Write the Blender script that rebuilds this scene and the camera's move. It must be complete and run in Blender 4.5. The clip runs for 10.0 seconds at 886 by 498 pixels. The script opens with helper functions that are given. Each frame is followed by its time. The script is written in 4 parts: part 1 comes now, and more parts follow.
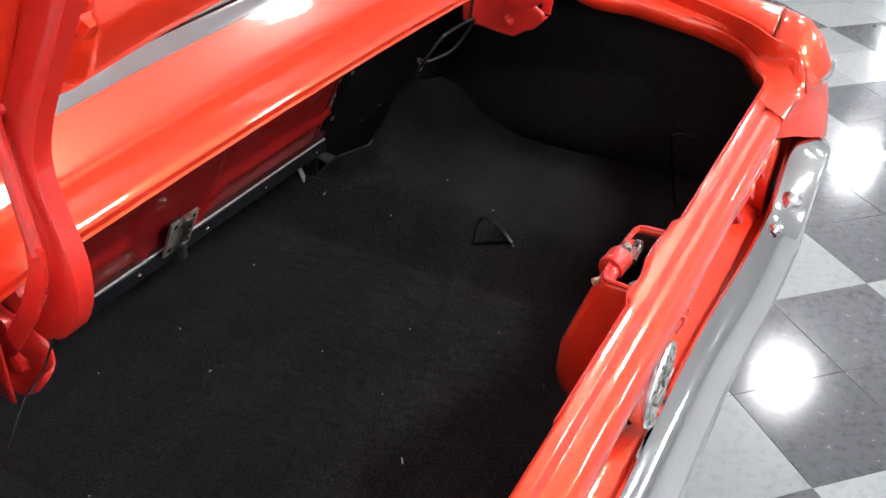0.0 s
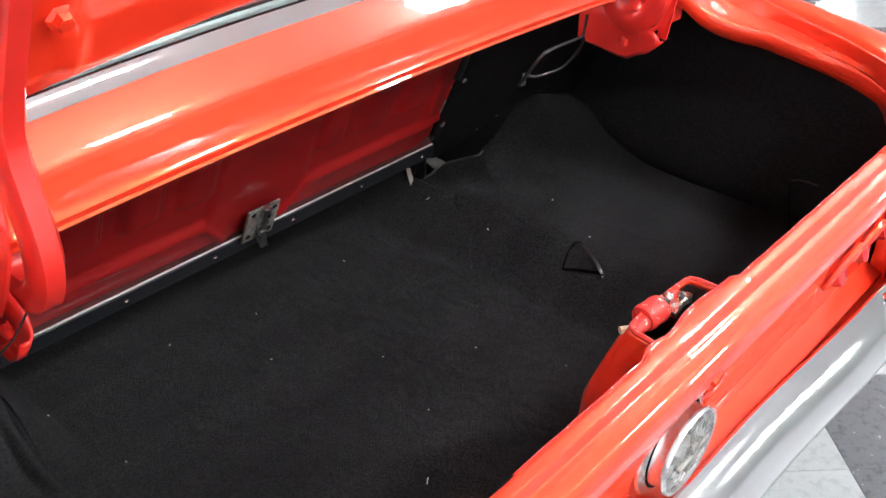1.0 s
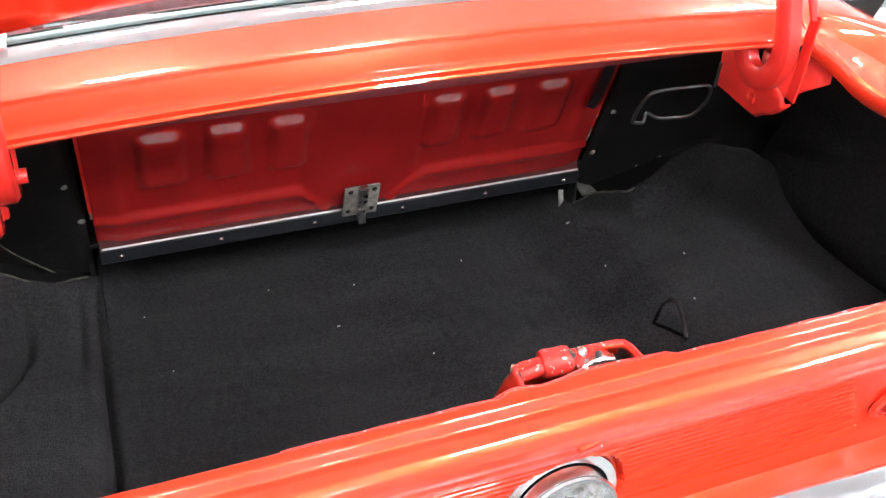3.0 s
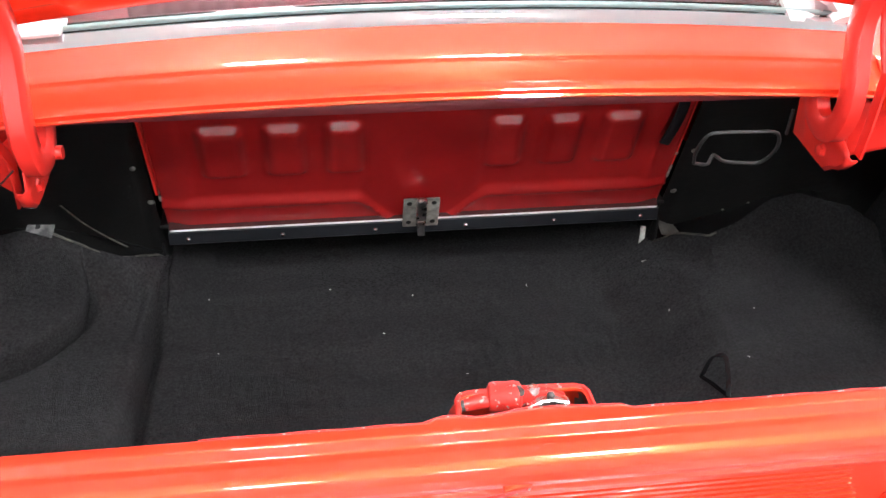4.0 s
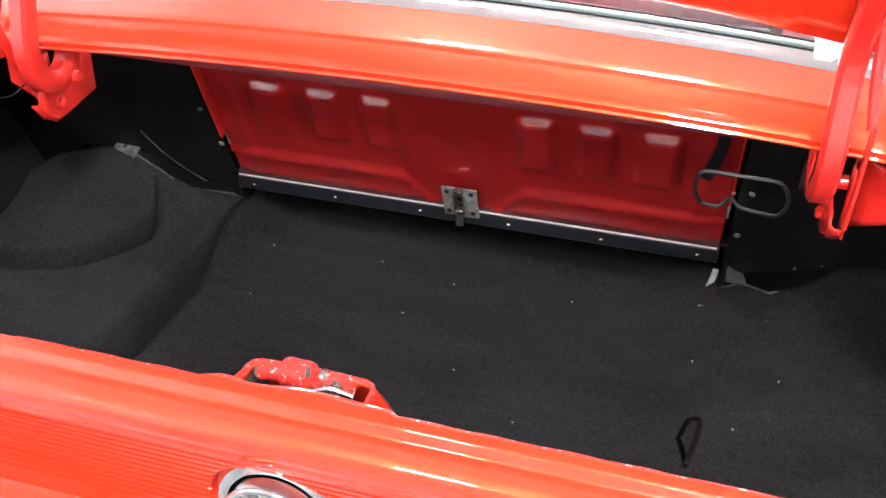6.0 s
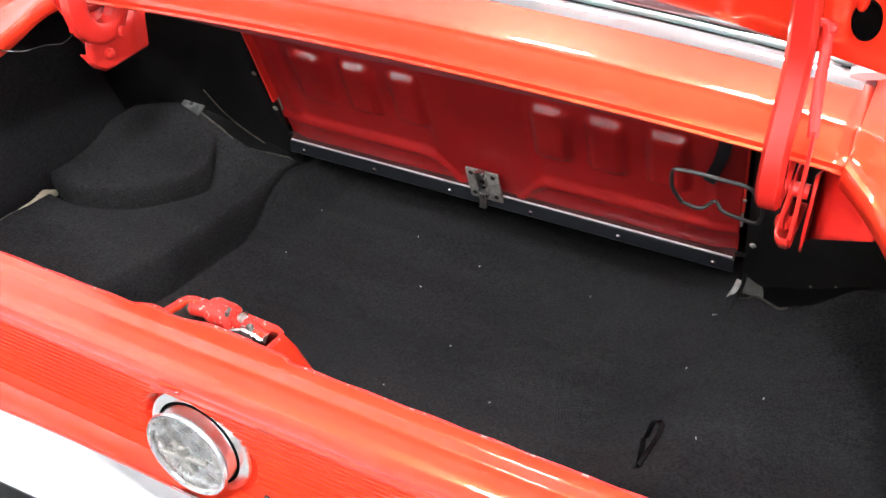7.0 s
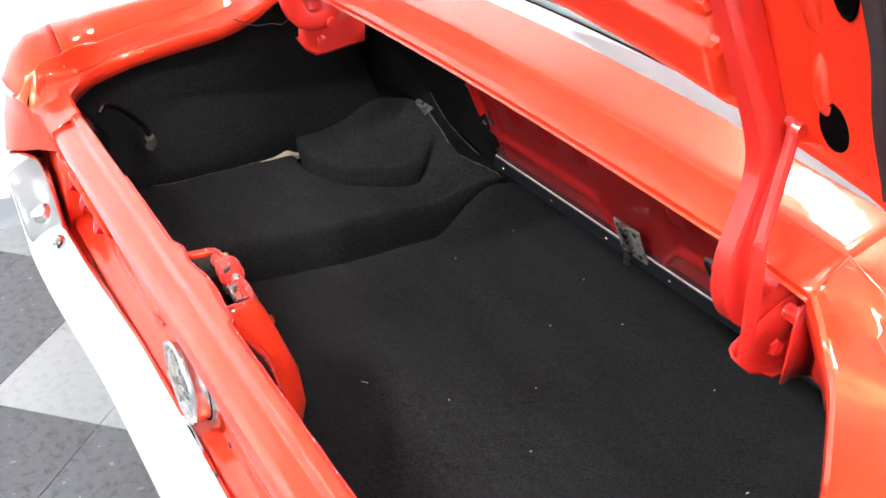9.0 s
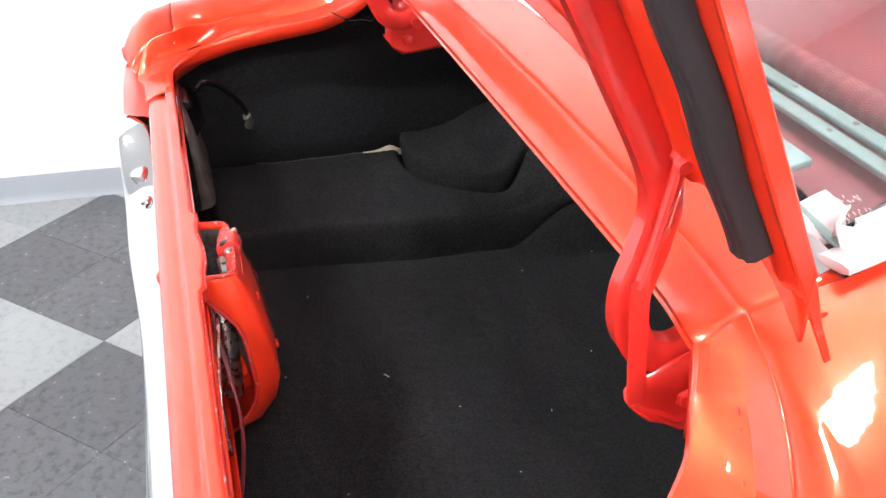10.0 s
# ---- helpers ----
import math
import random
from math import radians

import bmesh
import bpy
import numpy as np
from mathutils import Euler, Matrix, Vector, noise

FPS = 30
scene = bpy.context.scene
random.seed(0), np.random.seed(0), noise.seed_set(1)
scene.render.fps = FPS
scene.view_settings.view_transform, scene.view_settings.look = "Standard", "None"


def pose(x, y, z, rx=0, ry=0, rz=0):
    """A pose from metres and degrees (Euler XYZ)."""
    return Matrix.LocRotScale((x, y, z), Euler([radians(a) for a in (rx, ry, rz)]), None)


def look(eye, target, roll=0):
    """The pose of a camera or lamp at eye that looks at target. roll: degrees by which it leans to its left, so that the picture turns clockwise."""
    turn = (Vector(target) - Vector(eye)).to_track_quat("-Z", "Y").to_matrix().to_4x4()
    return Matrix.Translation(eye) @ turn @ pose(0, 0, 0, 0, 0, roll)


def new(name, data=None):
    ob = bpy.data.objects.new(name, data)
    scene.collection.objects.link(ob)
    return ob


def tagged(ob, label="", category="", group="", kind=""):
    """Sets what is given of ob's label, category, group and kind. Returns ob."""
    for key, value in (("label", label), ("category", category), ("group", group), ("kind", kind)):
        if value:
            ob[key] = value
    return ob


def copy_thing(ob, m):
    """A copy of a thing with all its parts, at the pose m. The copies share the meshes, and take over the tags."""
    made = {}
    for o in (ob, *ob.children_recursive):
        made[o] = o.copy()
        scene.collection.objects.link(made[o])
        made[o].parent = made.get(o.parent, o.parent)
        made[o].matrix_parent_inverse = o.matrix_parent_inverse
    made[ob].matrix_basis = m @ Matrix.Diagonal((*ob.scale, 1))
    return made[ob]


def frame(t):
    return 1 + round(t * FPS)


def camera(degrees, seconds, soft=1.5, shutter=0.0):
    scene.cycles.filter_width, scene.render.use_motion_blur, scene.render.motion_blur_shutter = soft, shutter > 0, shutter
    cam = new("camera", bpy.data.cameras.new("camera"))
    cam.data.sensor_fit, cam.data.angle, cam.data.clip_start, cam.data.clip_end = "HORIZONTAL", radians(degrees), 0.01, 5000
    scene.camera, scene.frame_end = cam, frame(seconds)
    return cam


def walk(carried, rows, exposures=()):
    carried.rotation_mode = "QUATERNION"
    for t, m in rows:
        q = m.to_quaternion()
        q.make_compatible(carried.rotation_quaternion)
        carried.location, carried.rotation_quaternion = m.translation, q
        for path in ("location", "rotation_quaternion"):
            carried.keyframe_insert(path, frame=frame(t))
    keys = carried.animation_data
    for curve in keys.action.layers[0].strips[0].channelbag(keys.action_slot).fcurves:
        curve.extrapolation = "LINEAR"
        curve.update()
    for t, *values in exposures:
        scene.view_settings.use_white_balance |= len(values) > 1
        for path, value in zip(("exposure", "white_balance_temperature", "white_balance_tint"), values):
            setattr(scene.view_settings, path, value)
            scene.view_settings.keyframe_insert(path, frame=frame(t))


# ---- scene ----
# ---------------------------------------------------------------- camera
cam = camera(49.4, 10.0)
PATH = [
    (0, (-0.951, -0.964, 1.469), (0.559, -0.196, 0.406), 1.0),
    (0.5, (-0.873, -1.012, 1.473), (0.546, -0.093, 0.405), 1.1),
    (1, (-0.805, -1.101, 1.474), (0.476, 0.004, 0.407), 1.1),
    (1.5, (-0.725, -1.204, 1.478), (0.407, 0.05, 0.407), 1.2),
    (2, (-0.624, -1.284, 1.482), (0.363, 0.084, 0.409), 1.1),
    (2.5, (-0.518, -1.351, 1.484), (0.306, 0.123, 0.411), 1.2),
    (3, (-0.41, -1.417, 1.483), (0.227, 0.164, 0.437), 1.1),
    (4.5, (-0.046, -1.473, 1.489), (0.018, 0.242, 0.463), 1.1),
    (5, (0.08, -1.47, 1.486), (-0.026, 0.243, 0.458), 1.2),
    (5.5, (0.216, -1.448, 1.484), (-0.076, 0.241, 0.453), 1.3),
    (7, (0.628, -1.365, 1.479), (-0.166, 0.136, 0.423), 1.2),
    (7.5, (0.745, -1.309, 1.483), (-0.258, 0.076, 0.445), 1.4),
    (8, (0.848, -1.238, 1.486), (-0.326, 0.017, 0.463), 1.5),
    (8.5, (0.933, -1.134, 1.489), (-0.383, -0.023, 0.472), 1.4),
    (9, (1.008, -1.023, 1.489), (-0.45, -0.111, 0.469), 1.5),
    (9.5, (1.076, -0.904, 1.493), (-0.493, -0.187, 0.481), 1.7),
    (10, (1.133, -0.756, 1.495), (-0.515, -0.256, 0.478), 1.7),
]
EXPOSURES = [(0.0, -0.3), (1.0, 0.1), (2.5, 0.42), (5.0, 0.42), (7.5, 0.5), (9.0, 0.36), (10.0, 0.06)]
walk(cam, [(t, look(eye, target, roll)) for t, eye, target, roll in PATH], EXPOSURES)

# ---------------------------------------------------------------- light
ROOM_X0, ROOM_X1, ROOM_Y0, ROOM_Y1, ROOM_Z = -1.90, 16.5, -8.0, 9.0, 3.0
LAMP_POWER = 208.0
world = bpy.data.worlds.new("world")
scene.world = world
world.use_nodes = True
world.node_tree.nodes["Background"].inputs["Color"].default_value = (0.9, 0.95, 1.0, 1)
world.node_tree.nodes["Background"].inputs["Strength"].default_value = 0.15


# ---------------------------------------------------------------- materials
def material(name, color, rough=0.5, metal=0.0, coat=0.0, spec=0.5):
    m = bpy.data.materials.new(name)
    m.use_nodes = True
    b = m.node_tree.nodes["Principled BSDF"]
    b.inputs["Base Color"].default_value = (*color, 1)
    b.inputs["Roughness"].default_value = rough
    b.inputs["Metallic"].default_value = metal
    b.inputs["Coat Weight"].default_value = coat
    b.inputs["Coat Roughness"].default_value = 0.04
    b.inputs["Specular IOR Level"].default_value = spec
    return m


def node(m, kind, **values):
    n = m.node_tree.nodes.new(kind)
    for key, value in values.items():
        if key in n.inputs:
            n.inputs[key].default_value = value
    return n


def link(m, a, b):
    m.node_tree.links.new(a, b)


def coords(m):
    return node(m, "ShaderNodeTexCoord").outputs["Object"]


def mottle(m, color_a, color_b, scale, detail=4.0, low=0.35, high=0.65, socket="Base Color"):
    """Blends two colours by a noise at that scale."""
    n = node(m, "ShaderNodeTexNoise", Scale=scale, Detail=detail)
    link(m, coords(m), n.inputs["Vector"])
    r = m.node_tree.nodes.new("ShaderNodeValToRGB")
    r.color_ramp.elements[0].position, r.color_ramp.elements[0].color = low, (*color_a, 1)
    r.color_ramp.elements[1].position, r.color_ramp.elements[1].color = high, (*color_b, 1)
    link(m, n.outputs["Fac"], r.inputs["Fac"])
    link(m, r.outputs["Color"], m.node_tree.nodes["Principled BSDF"].inputs[socket])
    return r


def relief(m, scale, strength, distance, detail=3.0, normal="Normal"):
    n = node(m, "ShaderNodeTexNoise", Scale=scale, Detail=detail)
    link(m, coords(m), n.inputs["Vector"])
    b = node(m, "ShaderNodeBump", Strength=strength, Distance=distance)
    link(m, n.outputs["Fac"], b.inputs["Height"])
    link(m, b.outputs["Normal"], m.node_tree.nodes["Principled BSDF"].inputs[normal])
    return b


def rough_noise(m, scale, low, high):
    n = node(m, "ShaderNodeTexNoise", Scale=scale, Detail=5.0)
    link(m, coords(m), n.inputs["Vector"])
    r = node(m, "ShaderNodeMapRange")
    r.inputs["To Min"].default_value, r.inputs["To Max"].default_value = low, high
    link(m, n.outputs["Fac"], r.inputs["Value"])
    link(m, r.outputs["Result"], m.node_tree.nodes["Principled BSDF"].inputs["Roughness"])


RED = (0.77, 0.036, 0.014)
paint = material("red_paint", RED, 0.34, 0.0, 1.0, 0.55)
# Orange specular tint puts the deck's warm lamp glow into the paint's sheen.
paint.node_tree.nodes["Principled BSDF"].inputs["Specular Tint"].default_value = (1.0, 0.58, 0.14, 1)
mottle(paint, (0.75, 0.034, 0.0135), (0.80, 0.039, 0.0150), 6.0)
relief(paint, 34.0, 0.06, 0.004, 4.0, normal="Coat Normal")
paint.node_tree.nodes["Principled BSDF"].inputs["Coat IOR"].default_value = 1.70
paint_chipped = material("chipped_red_paint", RED, 0.5, 0.0, 0.5, 0.3)
mottle(paint_chipped, (0.34, 0.30, 0.27), (0.60, 0.028, 0.020), 150.0, 3.0, 0.360, 0.385)
relief(paint_chipped, 150.0, 0.5, 0.002)
# A pinker, less orange red for the hinges and other fittings.
paint_inner = material("pinker_red_paint_on_fittings", (0.70, 0.030, 0.020), 0.38, 0.0, 1.0, 0.35)
mottle(paint_inner, (0.66, 0.026, 0.019), (0.74, 0.033, 0.024), 14.0)
relief(paint_inner, 40.0, 0.10, 0.003, 4.0, normal="Coat Normal")
# The body's red, darkened in colour for the dim light on the seat door.
paint_shaded = material("red_paint_shaded", (0.30, 0.012, 0.012), 0.5, 0.0, 1.0, 0.2)
paint_shaded.node_tree.nodes["Principled BSDF"].inputs["Coat Roughness"].default_value = 0.07
paint_shaded.node_tree.nodes["Principled BSDF"].inputs["Coat IOR"].default_value = 1.75
mottle(paint_shaded, (0.34, 0.010, 0.011), (0.41, 0.014, 0.014), 9.0)
relief(paint_shaded, 120.0, 0.08, 0.001)
chrome = material("chrome", (0.86, 0.87, 0.88), 0.06, 1.0)
rough_noise(chrome, 14.0, 0.03, 0.12)
chrome_soft = material("brushed_chrome", (0.82, 0.82, 0.82), 0.24, 1.0)
rough_noise(chrome_soft, 50.0, 0.17, 0.32)
chrome_worn = material("worn_chrome", (0.62, 0.62, 0.60), 0.22, 1.0)
mottle(chrome_worn, (0.42, 0.40, 0.37), (0.74, 0.74, 0.73), 60.0)
rough_noise(chrome_worn, 80.0, 0.15, 0.4)
latch_steel = material("worn_zinc_steel", (0.34, 0.33, 0.30), 0.45, 0.25)
mottle(latch_steel, (0.17, 0.165, 0.15), (0.36, 0.35, 0.32), 70.0)
steel_dark = material("dark_steel", (0.075, 0.075, 0.075), 0.38, 0.8)
rough_noise(steel_dark, 40.0, 0.3, 0.55)
trim_black = material("black_anodised_trim", (0.018, 0.020, 0.024), 0.35, 0.4)
rough_noise(trim_black, 30.0, 0.25, 0.5)
# Matt dark red holds the seat door's reflection in the plate's colour.
plate_dark = material("dark_plate_red_reflection", (0.05, 0.014, 0.014), 0.6, 0.0, 0.0, 0.1)
mottle(plate_dark, (0.045, 0.012, 0.012), (0.065, 0.017, 0.017), 12.0)
bright_edge_mat = material("polished_alloy", (0.72, 0.72, 0.72), 0.3, 0.35)
rough_noise(bright_edge_mat, 30.0, 0.25, 0.4)
# Dark steel of small lock parts and of the lining drawn as shade.
claw_steel = material("dark_lock_steel", (0.08, 0.07, 0.065), 0.5, 0.0)
mottle(claw_steel, (0.035, 0.03, 0.028), (0.13, 0.12, 0.11), 110.0)
# Black for discs, rings and strips drawn where holes and gaps lie unlit.
void_black = material("unlit_black", (0.002, 0.002, 0.002), 1.0, spec=0.0)
mottle(void_black, (0.0015, 0.0015, 0.0015), (0.0035, 0.003, 0.003), 30.0)
black_paint = material("black_undercoat", (0.008, 0.008, 0.008), 0.55, spec=0.28)
rough_noise(black_paint, 15.0, 0.4, 0.75)
relief(black_paint, 90.0, 0.3, 0.002)
pan_black = material("black_floor_pan", (0.005, 0.005, 0.005), 0.5, spec=0.03)
rough_noise(pan_black, 30.0, 0.35, 0.7)
relief(pan_black, 60.0, 0.4, 0.003)
rubber = material("grey_black_rubber", (0.026, 0.021, 0.023), 0.6, spec=0.25)
rough_noise(rubber, 35.0, 0.45, 0.75)
strap_mat = material("glossy_black_strap", (0.005, 0.005, 0.0055), 0.24, 0.0, 0.0, 0.2)
cloth_edge = material("olive_grey_binding", (0.10, 0.095, 0.075), 0.7)
mottle(cloth_edge, (0.022, 0.021, 0.017), (0.085, 0.080, 0.062), 70.0)
cream = material("cream_backing", (0.62, 0.55, 0.38), 0.8)
mottle(cream, (0.52, 0.45, 0.30), (0.66, 0.60, 0.44), 60.0)
lint_mat = material("pale_lint", (0.75, 0.74, 0.70), 0.9)
scuffed = material("scuffed_grey_plate", (0.12, 0.12, 0.115), 0.55)
mottle(scuffed, (0.014, 0.014, 0.014), (0.13, 0.127, 0.12), 60.0, 5.0, 0.38, 0.62)
grey_metal = material("grey_primer", (0.22, 0.215, 0.19), 0.6)
mottle(grey_metal, (0.035, 0.034, 0.030), (0.10, 0.097, 0.085), 25.0)
lens_red = material("red_lens", (0.55, 0.01, 0.015), 0.12, 0.0, 0.6)
vinyl_red = material("red_vinyl", (0.22, 0.040, 0.048), 0.4)
rough_noise(vinyl_red, 60.0, 0.35, 0.55)
alloy_mint = material("pale_alloy", (0.27, 0.39, 0.38), 0.4, 0.3)
tyre_mat = material("tyre_rubber", (0.02, 0.02, 0.02), 0.8)
rough_noise(tyre_mat, 20.0, 0.6, 0.9)

carpet_mat = material("black_carpet", (0.009, 0.010, 0.011), 1.0, spec=0.0)
pile = mottle(carpet_mat, (0.0088, 0.0085, 0.0088), (0.0290, 0.0284, 0.0298), 230.0, 7.0, 0.25, 0.75)
wear = node(carpet_mat, "ShaderNodeTexNoise", Scale=4.5, Detail=7.0, Roughness=0.65)
brushed = node(carpet_mat, "ShaderNodeMapping", Scale=(0.45, 1.7, 1.0))
link(carpet_mat, coords(carpet_mat), brushed.inputs["Vector"])
link(carpet_mat, brushed.outputs["Vector"], wear.inputs["Vector"])
wear_range = node(carpet_mat, "ShaderNodeMapRange")
wear_range.inputs["From Min"].default_value, wear_range.inputs["From Max"].default_value = 0.3, 0.7
wear_range.inputs["To Min"].default_value, wear_range.inputs["To Max"].default_value = 0.75, 1.40
link(carpet_mat, wear.outputs["Fac"], wear_range.inputs["Value"])
pile_shade = node(carpet_mat, "ShaderNodeHueSaturation")
link(carpet_mat, pile.outputs["Color"], pile_shade.inputs["Color"])
link(carpet_mat, wear_range.outputs["Result"], pile_shade.inputs["Value"])
link(carpet_mat, pile_shade.outputs["Color"], carpet_mat.node_tree.nodes["Principled BSDF"].inputs["Base Color"])
relief(carpet_mat, 520.0, 0.7, 0.004, 2.0)
carpet_mat.node_tree.nodes["Principled BSDF"].inputs["Diffuse Roughness"].default_value = 1.0

felt = material("black_felt_board", (0.004, 0.004, 0.005), 1.0, spec=0.0)
mottle(felt, (0.0105, 0.0103, 0.0112), (0.0255, 0.0252, 0.0268), 190.0, 7.0, 0.25, 0.75)
relief(felt, 420.0, 0.6, 0.003, 2.0)

glass = bpy.data.materials.new("window_glass")
glass.use_nodes = True
gb = glass.node_tree.nodes["Principled BSDF"]
gb.inputs["Base Color"].default_value = (0.93, 0.97, 0.96, 1)
gb.inputs["Roughness"].default_value = 0.02
gb.inputs["Transmission Weight"].default_value = 1.0
gb.inputs["IOR"].default_value = 1.7

wall_mat = material("white_wall_paint", (0.80, 0.81, 0.82), 0.7)
mottle(wall_mat, (0.78, 0.79, 0.80), (0.83, 0.84, 0.85), 2.5)
relief(wall_mat, 160.0, 0.15, 0.002)
base_mat = material("grey_vinyl_base", (0.34, 0.37, 0.40), 0.45)
rough_noise(base_mat, 9.0, 0.35, 0.6)
ceil_mat = material("ceiling_white", (0.78, 0.78, 0.77), 0.9)
relief(ceil_mat, 60.0, 0.3, 0.004)
grout_mat = material("tile_joint", (0.10, 0.10, 0.105), 0.7)


def tile_material(name, ground, fleck_a, fleck_b):
    m = material(name, ground, 0.12, 0.0, 0.0, 0.4)
    n = node(m, "ShaderNodeTexVoronoi", Scale=55.0)
    link(m, coords(m), n.inputs["Vector"])
    warp = node(m, "ShaderNodeTexNoise", Scale=38.0, Detail=5.0, Roughness=0.7)
    link(m, coords(m), warp.inputs["Vector"])
    r = m.node_tree.nodes.new("ShaderNodeValToRGB")
    e = r.color_ramp.elements
    e[0].position, e[0].color = 0.36, (*fleck_a, 1)
    e[1].position, e[1].color = 0.74, (*fleck_b, 1)
    mid = r.color_ramp.elements.new(0.5)
    mid.color = (*ground, 1)
    mid2 = r.color_ramp.elements.new(0.64)
    mid2.color = (*ground, 1)
    link(m, warp.outputs["Fac"], r.inputs["Fac"])
    info = node(m, "ShaderNodeObjectInfo")
    hsv = node(m, "ShaderNodeHueSaturation")
    rng = node(m, "ShaderNodeMapRange")
    rng.inputs["To Min"].default_value, rng.inputs["To Max"].default_value = 0.9, 1.1
    link(m, info.outputs["Random"], rng.inputs["Value"])
    link(m, rng.outputs["Result"], hsv.inputs["Value"])
    link(m, r.outputs["Color"], hsv.inputs["Color"])
    link(m, hsv.outputs["Color"], m.node_tree.nodes["Principled BSDF"].inputs["Base Color"])
    rough_noise(m, 7.0, 0.07, 0.16)
    relief(m, 14.0, 0.05, 0.003)
    return m


tile_dark = tile_material("dark_vinyl_tile", (0.100, 0.103, 0.111), (0.068, 0.070, 0.077), (0.50, 0.50, 0.51))
tile_light = tile_material("light_vinyl_tile", (0.285, 0.298, 0.304), (0.245, 0.256, 0.263), (0.39, 0.40, 0.405))


def lamp_material(name, strength):
    m = bpy.data.materials.new(name)
    m.use_nodes = True
    m.node_tree.nodes.remove(m.node_tree.nodes["Principled BSDF"])
    em = node(m, "ShaderNodeEmission", Color=(0.97, 0.98, 1.0, 1), Strength=strength)
    link(m, em.outputs[0], m.node_tree.nodes["Material Output"].inputs["Surface"])
    return m


lamp_mat = lamp_material("lamp_glow", LAMP_POWER)
lamp_bright_mat = lamp_material("lamp_glow_bright", 1.3 * LAMP_POWER)
lamp_soft_mat = lamp_material("lamp_glow_soft", 0.45 * LAMP_POWER)


# ---------------------------------------------------------------- mesh helpers
def mesh_of(name, bm, mat, angle=35):
    bmesh.ops.recalc_face_normals(bm, faces=bm.faces)
    me = bpy.data.meshes.new(name)
    bm.to_mesh(me)
    bm.free()
    me.materials.append(mat)
    me.shade_smooth()
    me.set_sharp_from_angle(angle=radians(angle))
    return me


def part(name, bm, mat, parent=None, label="", angle=35, thick=0.0):
    ob = new(name, mesh_of(name, bm, mat, angle))
    if parent:
        ob.parent = parent
    if label:
        tagged(ob, label)
    if thick:
        sol = ob.modifiers.new("thickness", "SOLIDIFY")
        sol.thickness, sol.offset = thick, -1
    return ob


def grid(rows, bm=None, closed=False):
    """A sheet of quads through rows of points."""
    bm = bm or bmesh.new()
    vs = [[bm.verts.new(p) for p in row] for row in rows]
    for a, b in zip(vs, vs[1:]):
        n = len(a)
        for i in range(n if closed else n - 1):
            j = (i + 1) % n
            bm.faces.new((a[i], a[j], b[j], b[i]))
    return bm


def box(cx, cy, cz, sx, sy, sz, bevel=0.002, bm=None, turn=(0, 0, 0)):
    own = bmesh.new()
    bmesh.ops.create_cube(own, size=1.0)
    bmesh.ops.scale(own, vec=(sx, sy, sz), verts=own.verts)
    if bevel:
        bmesh.ops.bevel(own, geom=own.edges[:], offset=bevel, segments=2, affect="EDGES", profile=0.5)
    bmesh.ops.transform(own, matrix=pose(cx, cy, cz, *turn), verts=own.verts)
    return join(bm, own) if bm else own


def join(bm, other):
    me = bpy.data.meshes.new("scratch")
    other.to_mesh(me)
    other.free()
    bm.from_mesh(me)
    bpy.data.meshes.remove(me)
    return bm


def smooth_line(points, n=6):
    """A smooth line through the points."""
    P = [Vector(p) for p in points]
    P = [2 * P[0] - P[1]] + P + [2 * P[-1] - P[-2]]
    out = []
    for i in range(1, len(P) - 2):
        a, b, c, d = P[i - 1:i + 3]
        for k in range(n):
            s = k / n
            out.append(0.5 * (2 * b + (c - a) * s + (2 * a - 5 * b + 4 * c - d) * s * s + (3 * b - a - 3 * c + d) * s ** 3))
    return out + [P[-2]]


def tube(points, r, n=8, bm=None, caps=True, flat=1.0, aim=None):
    """A round bar along points; flat squeezes it along the second axis."""
    bm = bm or bmesh.new()
    P = [Vector(p) for p in points]
    rows = []
    side = Vector(aim) if aim else None
    for i, p in enumerate(P):
        d = (P[min(i + 1, len(P) - 1)] - P[max(i - 1, 0)]).normalized()
        if side is None:
            side = d.orthogonal().normalized()
        side = (side - d * side.dot(d)).normalized()
        up = d.cross(side)
        rr = r[i] if isinstance(r, (list, tuple)) else r
        rows.append([bm.verts.new(p + (side * math.cos(a) + up * math.sin(a) * flat) * rr) for a in [2 * math.pi * k / n for k in range(n)]])
    for a, b in zip(rows, rows[1:]):
        for k in range(n):
            bm.faces.new((a[k], a[(k + 1) % n], b[(k + 1) % n], b[k]))
    if caps:
        bm.faces.new(rows[0][::-1])
        bm.faces.new(rows[-1])
    return bm


def bar(points, width, height, aim, bm=None, bevel=0.15):
    """A bar of rounded rectangular section along points; width lies along aim."""
    bm = bm or bmesh.new()
    P = [Vector(p) for p in points]
    rows = []
    side = Vector(aim).normalized()
    b = bevel
    shape = [(-1, -1 + b), (-1 + b, -1), (1 - b, -1), (1, -1 + b), (1, 1 - b), (1 - b, 1), (-1 + b, 1), (-1, 1 - b)]
    for i, p in enumerate(P):
        d = (P[min(i + 1, len(P) - 1)] - P[max(i - 1, 0)]).normalized()
        s = (side - d * side.dot(d)).normalized()
        u = d.cross(s)
        rows.append([bm.verts.new(p + s * (x * width / 2) + u * (y * height / 2)) for x, y in shape])
    for a, c in zip(rows, rows[1:]):
        for k in range(8):
            bm.faces.new((a[k], a[(k + 1) % 8], c[(k + 1) % 8], c[k]))
    bm.faces.new(rows[0][::-1])
    bm.faces.new(rows[-1])
    return bm


